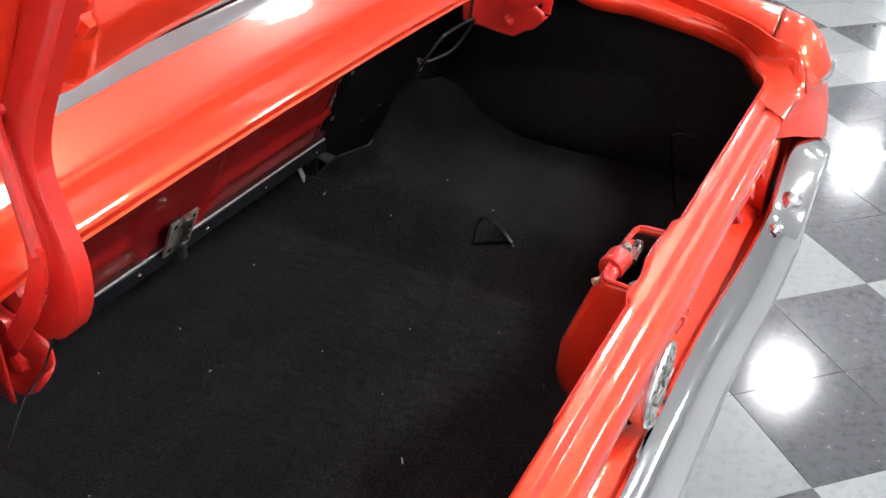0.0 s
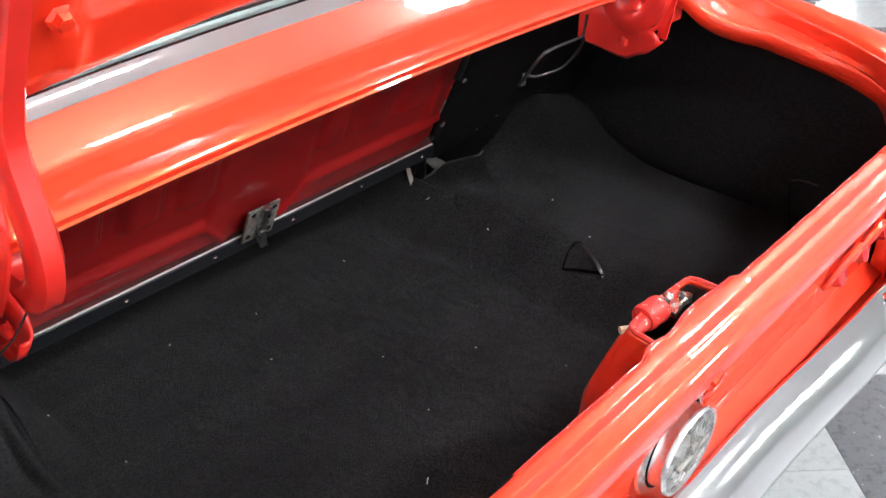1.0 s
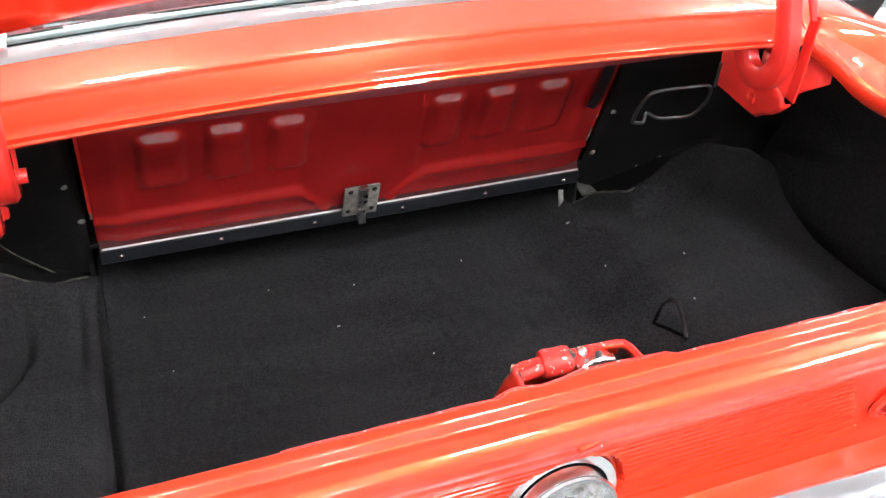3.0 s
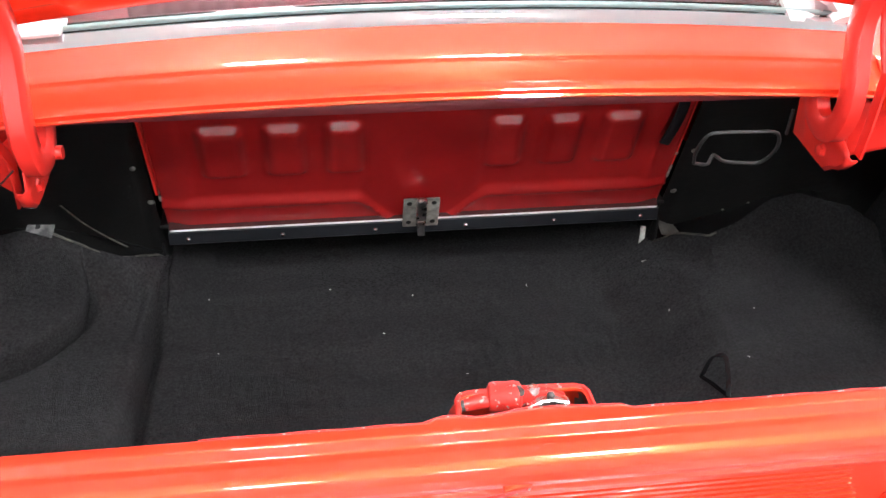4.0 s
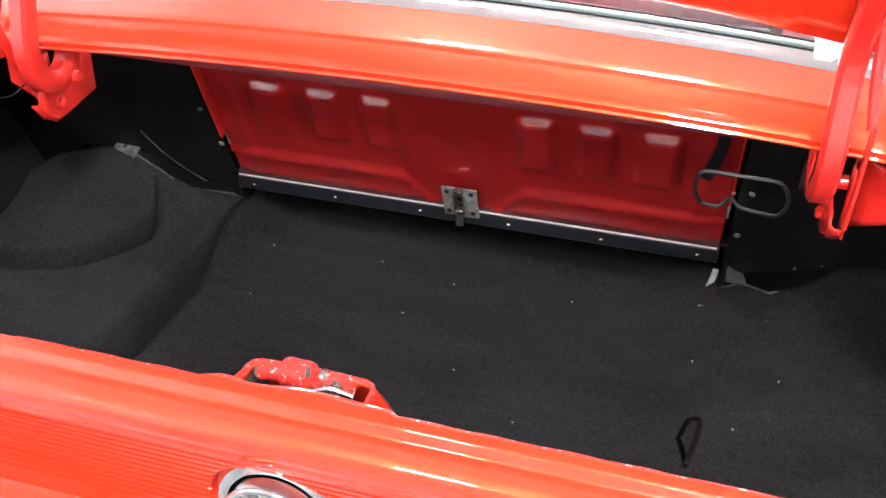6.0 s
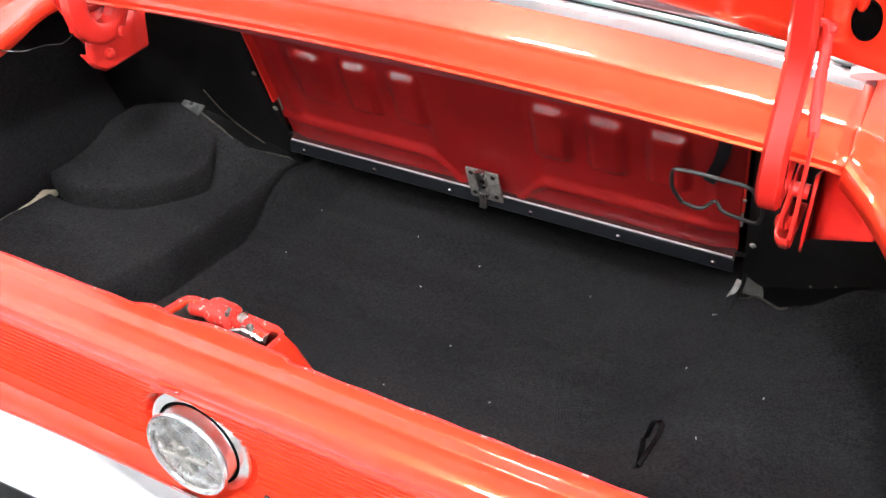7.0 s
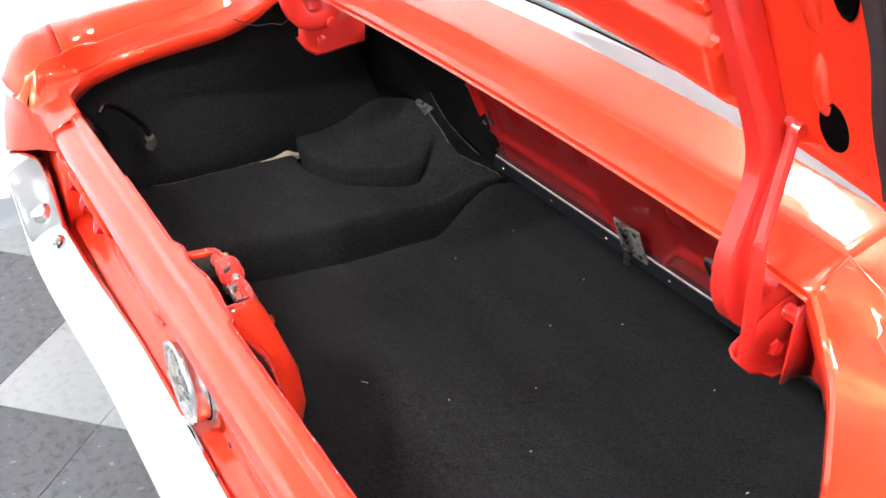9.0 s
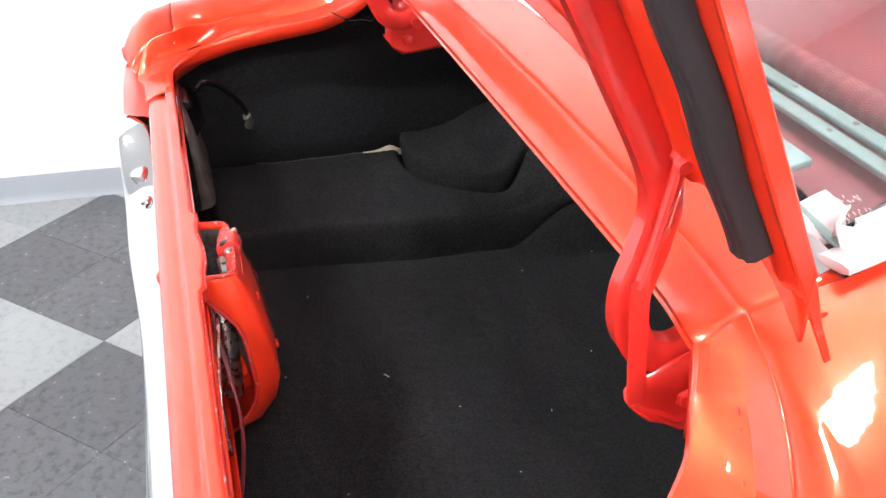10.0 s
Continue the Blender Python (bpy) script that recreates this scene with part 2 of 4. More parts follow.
def revolve(profile, m, n=40, bm=None):
    """A turned shape: profile of (radius, height) about the local z of the pose m."""
    bm = bm or bmesh.new()
    rows = []
    for r, h in profile:
        if r < 1e-6:
            rows.append([bm.verts.new(m @ Vector((0, 0, h)))])
        else:
            rows.append([bm.verts.new(m @ Vector((r * math.cos(2 * math.pi * k / n), r * math.sin(2 * math.pi * k / n), h))) for k in range(n)])
    for a, b in zip(rows, rows[1:]):
        for k in range(n):
            q = (k + 1) % n
            if len(a) == 1 and len(b) == 1:
                continue
            if len(a) == 1:
                bm.faces.new((a[0], b[q], b[k]))
            elif len(b) == 1:
                bm.faces.new((a[k], a[q], b[0]))
            else:
                bm.faces.new((a[k], a[q], b[q], b[k]))
    return bm


def thing(name, label, category, group="", kind="", at=(0, 0, 0)):
    ob = new(name)
    ob.location = at
    return tagged(ob, label, category, group, kind)


def lerp(a, b, s):
    return a + (b - a) * s


def step(a, b, v):
    s = min(1.0, max(0.0, (v - a) / (b - a)))
    return s * s * (3 - 2 * s)


def fillet(profile, r):
    """Rounds the inner corners of a profile."""
    out = [Vector(profile[0])]
    for a, p, b in zip(profile, profile[1:], profile[2:]):
        a, p, b = Vector(a), Vector(p), Vector(b)
        u, v = a - p, b - p
        d = min(r, 0.42 * u.length, 0.42 * v.length)
        q0, q1 = p + u.normalized() * d, p + v.normalized() * d
        out += [q0.lerp(p, f).lerp(p.lerp(q1, f), f) for f in (0.0, 0.33, 0.67, 1.0)]
    return [tuple(q) for q in out + [Vector(profile[-1])]]


def at_y(table, y, col):
    """Reads a column of a table sorted by its first column."""
    if y <= table[0][0]:
        return table[0][col]
    for p, q in zip(table, table[1:]):
        if y <= q[0]:
            return lerp(p[col], q[col], (y - p[0]) / (q[0] - p[0]))
    return table[-1][col]


# ---------------------------------------------------------------- the hall
def slab(name, x0, x1, y0, y1, z0, z1, mat, label):
    ob = part(name, box((x0 + x1) / 2, (y0 + y1) / 2, (z0 + z1) / 2, x1 - x0, y1 - y0, z1 - z0, 0), mat, None, label)
    return tagged(ob, label, kind="structure")


floor = slab("floor", ROOM_X0 - 0.2, ROOM_X1 + 0.2, ROOM_Y0 - 0.2, ROOM_Y1 + 0.2, -0.15, -0.0035, grout_mat, "polished checkerboard vinyl tile floor in grey and black")
slab("wall_west", ROOM_X0 - 0.2, ROOM_X0, ROOM_Y0, ROOM_Y1, 0, ROOM_Z, wall_mat, "plain white painted wall beside the car")
slab("wall_east", ROOM_X1, ROOM_X1 + 0.2, ROOM_Y0, ROOM_Y1, 0, ROOM_Z, wall_mat, "plain white painted wall across the hall")
slab("wall_south", ROOM_X0 - 0.2, ROOM_X1 + 0.2, ROOM_Y0 - 0.2, ROOM_Y0, 0, ROOM_Z, wall_mat, "plain white painted wall behind the car")
slab("wall_north", ROOM_X0 - 0.2, ROOM_X1 + 0.2, ROOM_Y1, ROOM_Y1 + 0.2, 0, ROOM_Z, wall_mat, "plain white painted wall ahead of the car")
slab("ceiling", ROOM_X0 - 0.2, ROOM_X1 + 0.2, ROOM_Y0 - 0.2, ROOM_Y1 + 0.2, ROOM_Z, ROOM_Z + 0.15, ceil_mat, "plain white ceiling of the hall")
prof = [(0.0, 0.0), (0.012, 0.0), (0.006, 0.012), (0.004, 0.03), (0.004, 0.085), (0.002, 0.092), (0.0, 0.092)]
base = part("baseboard", grid([[(ROOM_X0 + a, y, b) for a, b in prof] for y in (ROOM_Y0, -3.2, -1.98, -0.76, 0.46, 3.0, ROOM_Y1)]), base_mat)
tagged(base, "grey vinyl cove base along the white wall", kind="structure")

SOFT_LAMPS = [(0.40, 0.35), (-0.45, 0.70), (2.63, 1.10)]
# The three at y 4.3 to 4.6 are unseen extras for the deck's glow.
BRIGHT_LAMPS = [(0.80, -2.3), (-1.20, 4.3), (0.40, 4.6), (2.00, 4.3)]
# (2.65, -2.8) and (0.6, -5.2) are unseen fill added for the trunk inside.
LAMP_GRID = [(-0.45, -3.2), (2.50, -0.85), (2.65, -2.8), (0.6, -5.2)] + [(x, y) for x in (5.0, 8.9, 12.6) for y in (-4.8, -0.7, 3.4, 7.4)]


def ceiling_lamp(glow, label):
    lamp = thing("ceiling_lamp", label, "lamp", "ceiling lamps of the hall", at=(0, 0, ROOM_Z))
    for sx, sy, lx, ly in ((0, 0.165, 0.36, 0.03), (0, -0.165, 0.36, 0.03), (0.165, 0, 0.03, 0.30), (-0.165, 0, 0.03, 0.30)):
        part("frame", box(sx, sy, -0.007, lx, ly, 0.012, 0.003), ceil_mat, lamp)
    part("diffuser", box(0, 0, -0.026, 0.298, 0.298, 0.040, 0.006), glow, lamp, "glowing lamp panel")
    return lamp


for spots, glow, label in ((BRIGHT_LAMPS, lamp_bright_mat, "brightest square white ceiling lamp panel, unseen, mostly added for the deck's glow"), (LAMP_GRID, lamp_mat, "square white ceiling lamp panel, out of view, switched on"), (SOFT_LAMPS, lamp_soft_mat, "softer square white ceiling lamp panel, out of view, switched on")):
    first_lamp = ceiling_lamp(glow, label)
    first_lamp.location = (*spots[0], ROOM_Z)
    for lx, ly in spots[1:]:
        copy_thing(first_lamp, pose(lx, ly, ROOM_Z))

# ---------------------------------------------------------------- the car
car = thing("car", "bright red two-door classic car with its trunk open", "car")


def front_edge(x):
    """The edge of the opening under the rear window."""
    turn = step(0.48, 0.60, abs(x))
    return -0.373 + 0.065 * x * x - 0.016 * turn, 1.036 - 0.085 * x * x + 0.006 * turn


def window_edge(x):
    return -0.238, 1.098 - 0.08 * x * x


def mirror(points, s):
    return [(s * p[0], p[1], p[2]) for p in points]


# deck panel between the rear window and the trunk opening
def deck_row(x):
    ye, ze = front_edge(x)
    yw, zw = window_edge(x)
    ze += 0.015
    out = [(x, ye + 0.016, ze - 0.018), (x, ye + 0.003, ze - 0.015), (x, ye, ze - 0.012), (x, ye + 0.002, ze - 0.009),
           (x, ye + 0.0015, ze - 0.007), (x, ye + 0.001, ze - 0.003), (x, ye + 0.004, ze + 0.002)]
    for f, bulge in ((0.10, 0.0028), (0.2, 0.0055), (0.30, 0.0082), (0.330, 0.0089), (0.345, 0.0102), (0.36, 0.0108), (0.45, 0.0101), (0.6, 0.0084), (0.75, 0.0064), (0.88, 0.0042), (0.95, 0.0026), (1.0, 0.000), (1.05, -0.007)):
        out.append((x, lerp(ye, yw, f) - 0.45 * bulge, lerp(ze, zw, f) + 0.9 * bulge))
    return out


deck = part("deck_panel", grid([deck_row(x) for x in np.linspace(-0.579, 0.579, 61)]), paint, car, "glossy red sheet metal below the rear window", 28, 0.003)

# quarter panels: rings from the opening's edge over the rain gutter to the shoulder
INNER = [(0.56, -0.7545, 0.858), (0.61, -0.754, 0.858), (0.645, -0.751, 0.858), (0.672, -0.738, 0.859), (0.700, -0.715, 0.862), (0.714, -0.690, 0.869), (0.718, -0.62, 0.889), (0.697, -0.54, 0.911), (0.677, -0.46, 0.932), (0.645, -0.405, 0.967), (0.606, -0.382, 1.004), (0.574, -0.3660, 1.0265)]
FOOT = [(0.56, -0.782, 0.8435), (0.62, -0.783, 0.845), (0.662, -0.797, 0.842), (0.690, -0.786, 0.864), (0.704, -0.746, 0.884), (0.718, -0.705, 0.893), (0.735, -0.640, 0.905), (0.749, -0.55, 0.920), (0.747, -0.46, 0.938), (0.724, -0.392, 0.966), (0.652, -0.357, 1.006), (0.574, -0.3400, 1.0440)]
GUTTER = [(0.56, -0.8000, 0.832), (0.635, -0.803, 0.836), (0.672, -0.812, 0.838), (0.700, -0.788, 0.896), (0.708, -0.741, 0.911), (0.722, -0.705, 0.923), (0.745, -0.64, 0.934), (0.760, -0.55, 0.949), (0.762, -0.46, 0.967), (0.745, -0.385, 0.998), (0.664, -0.345, 1.030), (0.574, -0.3260, 1.0530)]
SHOULDER = [(0.792, -0.741, 0.940), (0.794, -0.705, 0.944), (0.796, -0.66, 0.949), (0.800, -0.55, 0.962), (0.805, -0.45, 0.974), (0.808, -0.375, 0.984), (0.809, -0.345, 0.988), (0.810, -0.326, 0.991)]
SIDE_DROP = ((0.014, -0.010), (0.024, -0.032), (0.030, -0.08))


def side_down(b):
    return [b + Vector((dx, 0, dz)) for dx, dz in SIDE_DROP] + [Vector((b.x + 0.036, b.y, 0.74)), Vector((b.x + 0.034, b.y, 0.60)), Vector((b.x + 0.015, b.y, 0.42)), Vector((b.x - 0.02, b.y, 0.29))]


# edge of the skin beside the rear window
SIDE = [(-0.326, 0.574, 1.053), (-0.28, 0.575, 1.067), (-0.24, 0.576, 1.075), (-0.20, 0.572, 1.084), (0.0, 0.560, 1.150), (0.4, 0.535, 1.275), (0.8, 0.515, 1.345), (1.25, 0.50, 1.37)]


def skin_row(g, b, bulge, s):
    """Across the outer skin, from its inner edge g over the shoulder b and down the side."""
    out = (b - g).normalized()
    row = [g + out * 0.001 + Vector((0, 0, -0.003)), g + out * 0.003 + Vector((0, 0, 0.0015))]
    for f in (0.12, 0.3, 0.5, 0.7, 0.86):
        row.append(g.lerp(b, f) + Vector((0, 0, 0.002 + bulge * math.sin(math.pi * f))))
    return mirror([tuple(p) for p in row + [b + Vector((0, 0, 0.002))] + side_down(b)], s)


def quarter(s):
    inner, foot, gutter = smooth_line(INNER, 22), smooth_line(FOOT, 22), smooth_line(GUTTER, 22)
    if s < 0:
        for line, share in ((gutter, 1.0), (foot, 0.6)):
            for k, p in enumerate(line):
                line[k] = p - Vector((0, 0, 0.018)) * share * step(-0.74, -0.66, p.y) * (1 - step(-0.47, -0.38, p.y))
    if s > 0:
        for line, share in ((inner, 1.0), (foot, 0.55)):
            for k, p in enumerate(line):
                w = share * step(-0.735, -0.68, p.y) * (1 - step(-0.50, -0.40, p.y))
                line[k] = p + Vector((0.022, 0, 0.012)) * w
    rows = []
    for i, f, g in zip(inner, foot, gutter):
        out = (f - i).normalized()
        row = [i + Vector((0, 0, -0.026)) + out * 0.003, i + Vector((0, 0, -0.006)), i + Vector((0, 0, -0.001)) + out * 0.001, i + out * 0.004 + Vector((0, 0, 0.001)), i + out * 0.010,
               i.lerp(f, 0.30) - Vector((0, 0, 0.001)), i.lerp(f, 0.45) - Vector((0, 0, 0.002)), i.lerp(f, 0.6) - Vector((0, 0, 0.002)), i.lerp(f, 0.78) - Vector((0, 0, 0.001)), f, f.lerp(g, 0.4), f.lerp(g, 0.85), g - Vector((0, 0, 0.001)) + out * 0.001, g + out * 0.003]
        for k in range(4, 11):
            row[k] = row[k] + Vector((0, 0, 0.0012 * noise.noise(row[k] * 48.0) + 0.0006 * noise.noise(row[k] * 130.0)))
        rows.append(mirror([tuple(p) for p in row], s))
    q = part("quarter_panel", grid(rows), paint, car, "glossy red rear quarter with a rain gutter", 28, 0.003)
    bead = [tuple(i.lerp(f, 0.80) + Vector((0, 0, 0.0012 + 0.0006 * noise.noise(f * 60.0)))) for i, f in list(zip(inner, foot))[98:-20]]
    # The bead borrows the seat door's darkened red.
    part("sealer_bead", tube(mirror(bead, s), [0.0016 + 0.0007 * math.sin(1.7 * k) for k in range(len(bead))], 6, None, True, 0.6), paint_shaded, q, "brushed seam sealer under the paint")
    rows = [skin_row(g, b, 0.012, s) for g, b in zip(gutter[88::2], smooth_line(SHOULDER, 11))]
    for y in (-0.30, -0.27, -0.24, -0.20, -0.15, -0.1, -0.05, 0.0, 0.1, 0.2, 0.4, 0.6, 0.8, 1.0, 1.25):
        b = Vector((0.810 + 0.012 * step(-0.3, 0.5, y), y, 0.991 + 0.02 * step(-0.33, 0.4, y)))
        rows.append(skin_row(Vector((at_y(SIDE, y, 1), y, at_y(SIDE, y, 2))), b, lerp(0.012, -0.05, step(-0.15, 0.5, y)), s))
    part("quarter_skin", grid(rows), paint, q, "", 40, 0.003)
    part("sill_corner", grid([mirror([(x, -0.799, 0.836 + 0.006 * f), (x, -0.8025, 0.826), (x, -0.8015, 0.814), (x, -0.798, 0.806), (x, -0.7945, 0.803), (x, -0.793, 0.790)], s) for x, f in ((0.56, 0), (0.60, 0.5), (0.63, 1), (0.67, 1))]), paint, q, "", 30, 0.003)
    return q


# the raised end of each quarter over the bumper
def fin(s):
    rows = [[(0.7055, -0.741, 0.901), (0.7065, -0.742, 0.904), (0.7085, -0.742, 0.9125), (0.735, -0.742, 0.931), (0.765, -0.742, 0.942), (0.790, -0.742, 0.9415), (0.806, -0.742, 0.930), (0.817, -0.742, 0.902), (0.824, -0.742, 0.860)],
            [(0.6985, -0.787, 0.886), (0.6995, -0.788, 0.889), (0.7015, -0.789, 0.8975), (0.728, -0.790, 0.917), (0.758, -0.790, 0.930), (0.785, -0.787, 0.930), (0.800, -0.782, 0.918), (0.811, -0.776, 0.892), (0.819, -0.770, 0.852)],
            [(0.6920, -0.805, 0.863), (0.6930, -0.806, 0.866), (0.6970, -0.812, 0.8760), (0.725, -0.818, 0.892), (0.752, -0.820, 0.903), (0.776, -0.815, 0.906), (0.793, -0.805, 0.895), (0.805, -0.793, 0.876), (0.814, -0.783, 0.846)],
            [(0.6820, -0.818, 0.840), (0.6830, -0.819, 0.843), (0.6970, -0.830, 0.8510), (0.722, -0.838, 0.856), (0.748, -0.841, 0.862), (0.772, -0.838, 0.864), (0.790, -0.826, 0.860), (0.803, -0.806, 0.852), (0.812, -0.790, 0.838)]]
    rows.append([(x, y + 0.004, z - 0.006) for x, y, z in rows[3]])
    rows.append([(0.640, -0.8005, 0.834), (0.666, -0.808, 0.834), (0.692, -0.823, 0.838), (0.720, -0.832, 0.842), (0.748, -0.836, 0.846), (0.772, -0.834, 0.847), (0.790, -0.824, 0.845), (0.804, -0.806, 0.840), (0.813, -0.791, 0.832)])
    rows.append([(0.640, -0.7955, 0.797), (0.664, -0.806, 0.797), (0.688, -0.820, 0.799), (0.718, -0.834, 0.797), (0.748, -0.845, 0.794), (0.775, -0.848, 0.792), (0.797, -0.836, 0.790), (0.811, -0.815, 0.790), (0.819, -0.795, 0.790)])
    rows.append([(0.640, -0.786, 0.762), (0.662, -0.805, 0.761), (0.682, -0.816, 0.757), (0.712, -0.831, 0.746), (0.748, -0.847, 0.735), (0.780, -0.857, 0.725), (0.804, -0.846, 0.722), (0.820, -0.820, 0.722), (0.826, -0.798, 0.722)])
    rows.append([(x, y + 0.007, z - 0.001) for x, y, z in rows[7]])
    f = part("quarter_end", grid([mirror([tuple(p) for p in smooth_line(row, 5)], s) for row in rows]), paint, car, "red raised end cap of the rear fender", 32, 0.003)
    part("corner_trim", bar(mirror([(0.699, -0.8330, 0.853), (0.722, -0.8405, 0.858), (0.748, -0.8435, 0.864), (0.774, -0.8405, 0.866)], s), 0.009, 0.005, (0, 0, 1)), chrome, f, "small chrome corner strip")
    seam = smooth_line([(x, y, z + 0.0012) for x, y, z in rows[0]], 5)
    part("seam", tube(mirror([tuple(p) for p in seam], s), 0.0008, 5), black_paint, f, "dark joint line across the fender")
    part("seam", tube(mirror([tuple(p) for p in smooth_line([(0.672, -0.802, 0.845), (0.6895, -0.7865, 0.8655), (0.697, -0.767, 0.876), (0.7035, -0.747, 0.8855)], 5)], s), 0.0014, 5), black_paint, f)
    if s < 0:
        part("chip", bar([(-0.7065, -0.7425, 0.906), (-0.7030, -0.744, 0.889)], 0.004, 0.002, (0, 1, 0)), lint_mat, f, "bare pale chip on the fender joint")
    return f


for s in (1, -1):
    quarter(s)
    fin(s)

# rear sill of the opening
def sill_row(x):
    tab = 0.007 * step(-0.080, -0.070, x) * (1 - step(0.118, 0.13, x)) + 0.004 * math.sin(37 * x) * step(-0.05, -0.03, x) * (1 - step(0.08, 0.1, x))
    return [(x, -0.752 + tab, 0.838), (x, -0.752 + tab, 0.852), (x, -0.7535 + tab, 0.857), (x, -0.757 + tab * 0.8, 0.859), (x, -0.7680, 0.8565), (x, -0.7705, 0.8510), (x, -0.7728, 0.8448),
            (x, -0.781, 0.8435), (x, -0.792, 0.839), (x, -0.7985, 0.833), (x, -0.8015, 0.824), (x, -0.8015, 0.814), (x, -0.798, 0.806), (x, -0.7945, 0.803), (x, -0.795, 0.797), (x, -0.793, 0.790)]


xs = sorted(set(list(np.linspace(-0.562, 0.562, 46)) + list(np.linspace(-0.13, 0.135, 50))))
part("rear_sill", grid([fillet(sill_row(x), 0.0022) for x in xs]), paint, car, "red painted sill of the trunk opening", 40, 0.003)

worn = [(x, -0.7522 + sill_row(x)[1][1] + 0.752, 0.8560 + 0.0006 * math.sin(90 * x)) for x in np.linspace(-0.30, 0.655, 90)]
part("worn_edge", tube(worn, [0.0013 + 0.0007 * noise.noise((40 * p[0], 1.0, 0.0)) for p in worn], 6), paint_chipped, car, "chipped paint along the sill's inner edge")

# closing plates above the bumper
part("valance", grid([[(x, y - 0.030 * x * x, z) for y, z in ((-0.735, 0.640), (-0.745, 0.608), (-0.775, 0.600), (-0.800, 0.600))] for x in np.linspace(-0.72, 0.72, 25)]), paint, car, "red valance strip behind the bumper", 40, 0.003)
for s in (1, -1):
    part("end_plate", box(s * 0.735, -0.775, 0.665, 0.150, 0.030, 0.150, 0.006), paint, car)

# fluted tail panel
CAP_X, CAP_Z = -0.003, 0.697


FLUTES, FLUTE_TOP, FLUTE_LOW = 12, 0.784, 0.652


def tail_plane(z):
    f = (0.794 - z) / 0.184
    return -0.7935 + 0.041 * (1 - max(0.0, 1 - f) ** 1.8) - 0.032 * step(0.90, 0.985, f)


TAIL_Z = [(0.794, 0.0), (0.790, 0.0), (0.787, 0.0)]
for k in range(FLUTES):
    pitch = (FLUTE_TOP - FLUTE_LOW) / FLUTES
    z0 = FLUTE_TOP - k * pitch
    TAIL_Z += [(z0, 0.0), (z0 - 0.16 * pitch, 1.0), (z0 - 0.34 * pitch, 1.0), (z0 - 0.50 * pitch, 0.0)]
TAIL_Z += [(lerp(FLUTE_LOW, 0.610, k / 12), 0.0) for k in range(13)]


def tail_row(x):
    out = []
    for z, depth in TAIL_Z:
        end = 0.356 + 0.55 * (0.775 - z)
        rib = step(0.074, 0.080, math.hypot(x - CAP_X, (z - CAP_Z) * 0.9)) * (1 - step(end, end + 0.010, abs(x)))
        y = tail_plane(z) + rib * 0.0050 * depth
        y += 0.056 * (1 - step(0.0715, 0.080, math.hypot(x - CAP_X, z - CAP_Z)))
        out.append((x, y, z))
    return out


xs = sorted(set([round(float(v), 4) for v in list(np.linspace(-0.66, 0.66, 34)) + list(np.linspace(-0.088, 0.082, 50)) + [s * v for s in (1, -1) for v in np.linspace(0.345, 0.445, 22)]]))
part("tail_panel", grid([tail_row(x) for x in xs]), paint, car, "red tail panel with horizontal flutes", 20, 0.003)


# tail lamps: three upright bars a side
def tail_lamp(s):
    for x in (0.452, 0.542, 0.630):
        ring = [(s * (x + 0.020 * math.cos(a) + 0.010 * math.sin(a)), -0.775 - 0.012 * math.sin(a), 0.722 + 0.034 * math.sin(a)) for a in np.linspace(0, 2 * math.pi, 25)]
        lamp = part("tail_lamp", tube(ring, 0.0065, 8, None, False), paint, car, "oval red tail lamp bezel with a dark lens")
        m = Matrix.Translation((s * x, -0.774, 0.722)) @ pose(0, 0, 0, 70, 0, 0) @ Matrix.Diagonal((0.5, 1.0, 1.0, 1.0))
        part("lens", revolve([(0.033, -0.02), (0.032, 0.0), (0.02, 0.004), (0.0, 0.006)], m, 28), lens_red, lamp, "dark red lens")


tail_lamp(1)
tail_lamp(-1)

# fuel cap in the middle of the tail panel
CAP = pose(CAP_X, -0.703, CAP_Z, 92, 0, 0)
cap = part("fuel_cap", revolve([(0.0, 0.0), (0.066, 0.0), (0.067, 0.004), (0.0650, 0.040), (0.065, 0.052), (0.0700, 0.0545), (0.0720, 0.0580), (0.0705, 0.0615), (0.061, 0.0635), (0.0560, 0.0635), (0.0545, 0.066), (0.0540, 0.0760), (0.0545, 0.0790), (0.0570, 0.0805), (0.0585, 0.0835), (0.0570, 0.0865), (0.053, 0.0860)], CAP, 64), chrome_soft, car, "round chrome fuel cap with a worn emblem", 30)
part("face", revolve([(0.0535, 0.0857), (0.051, 0.0832), (0.048, 0.0832), (0.043, 0.0858), (0.028, 0.0876), (0.0, 0.0890)], CAP, 48), chrome_worn, cap, "worn brushed disc with a raised emblem")
# Black ring laid on the flange for the shade in the groove.
part("groove", revolve([(0.0595, 0.0630), (0.0590, 0.0643), (0.0553, 0.0643), (0.0548, 0.0630)], CAP, 48), void_black, cap, "black ring drawn as the shaded groove behind the cap's rim")
emblem = bmesh.new()
for a, l, w in ((8, 0.034, 0.006), (62, 0.024, 0.005), (118, 0.024, 0.005), (90, 0.016, 0.009)):
    box(0, 0, 0.0895, l * 2, w, 0.005, 0.0018, emblem, (0, 0, a))
for k in (-1, 0, 1):
    box(k * 0.006, -0.018, 0.0885, 0.003, 0.016, 0.004, 0.001, emblem)
bmesh.ops.transform(emblem, matrix=CAP, verts=emblem.verts)
part("emblem", emblem, latch_steel, cap, "dull grey raised emblem")
part("bracket", box(0.004, -0.7985, 0.806, 0.030, 0.007, 0.008, 0.002, None, (15, 0, 10)), paint, cap, "chipped red lip over the cap")
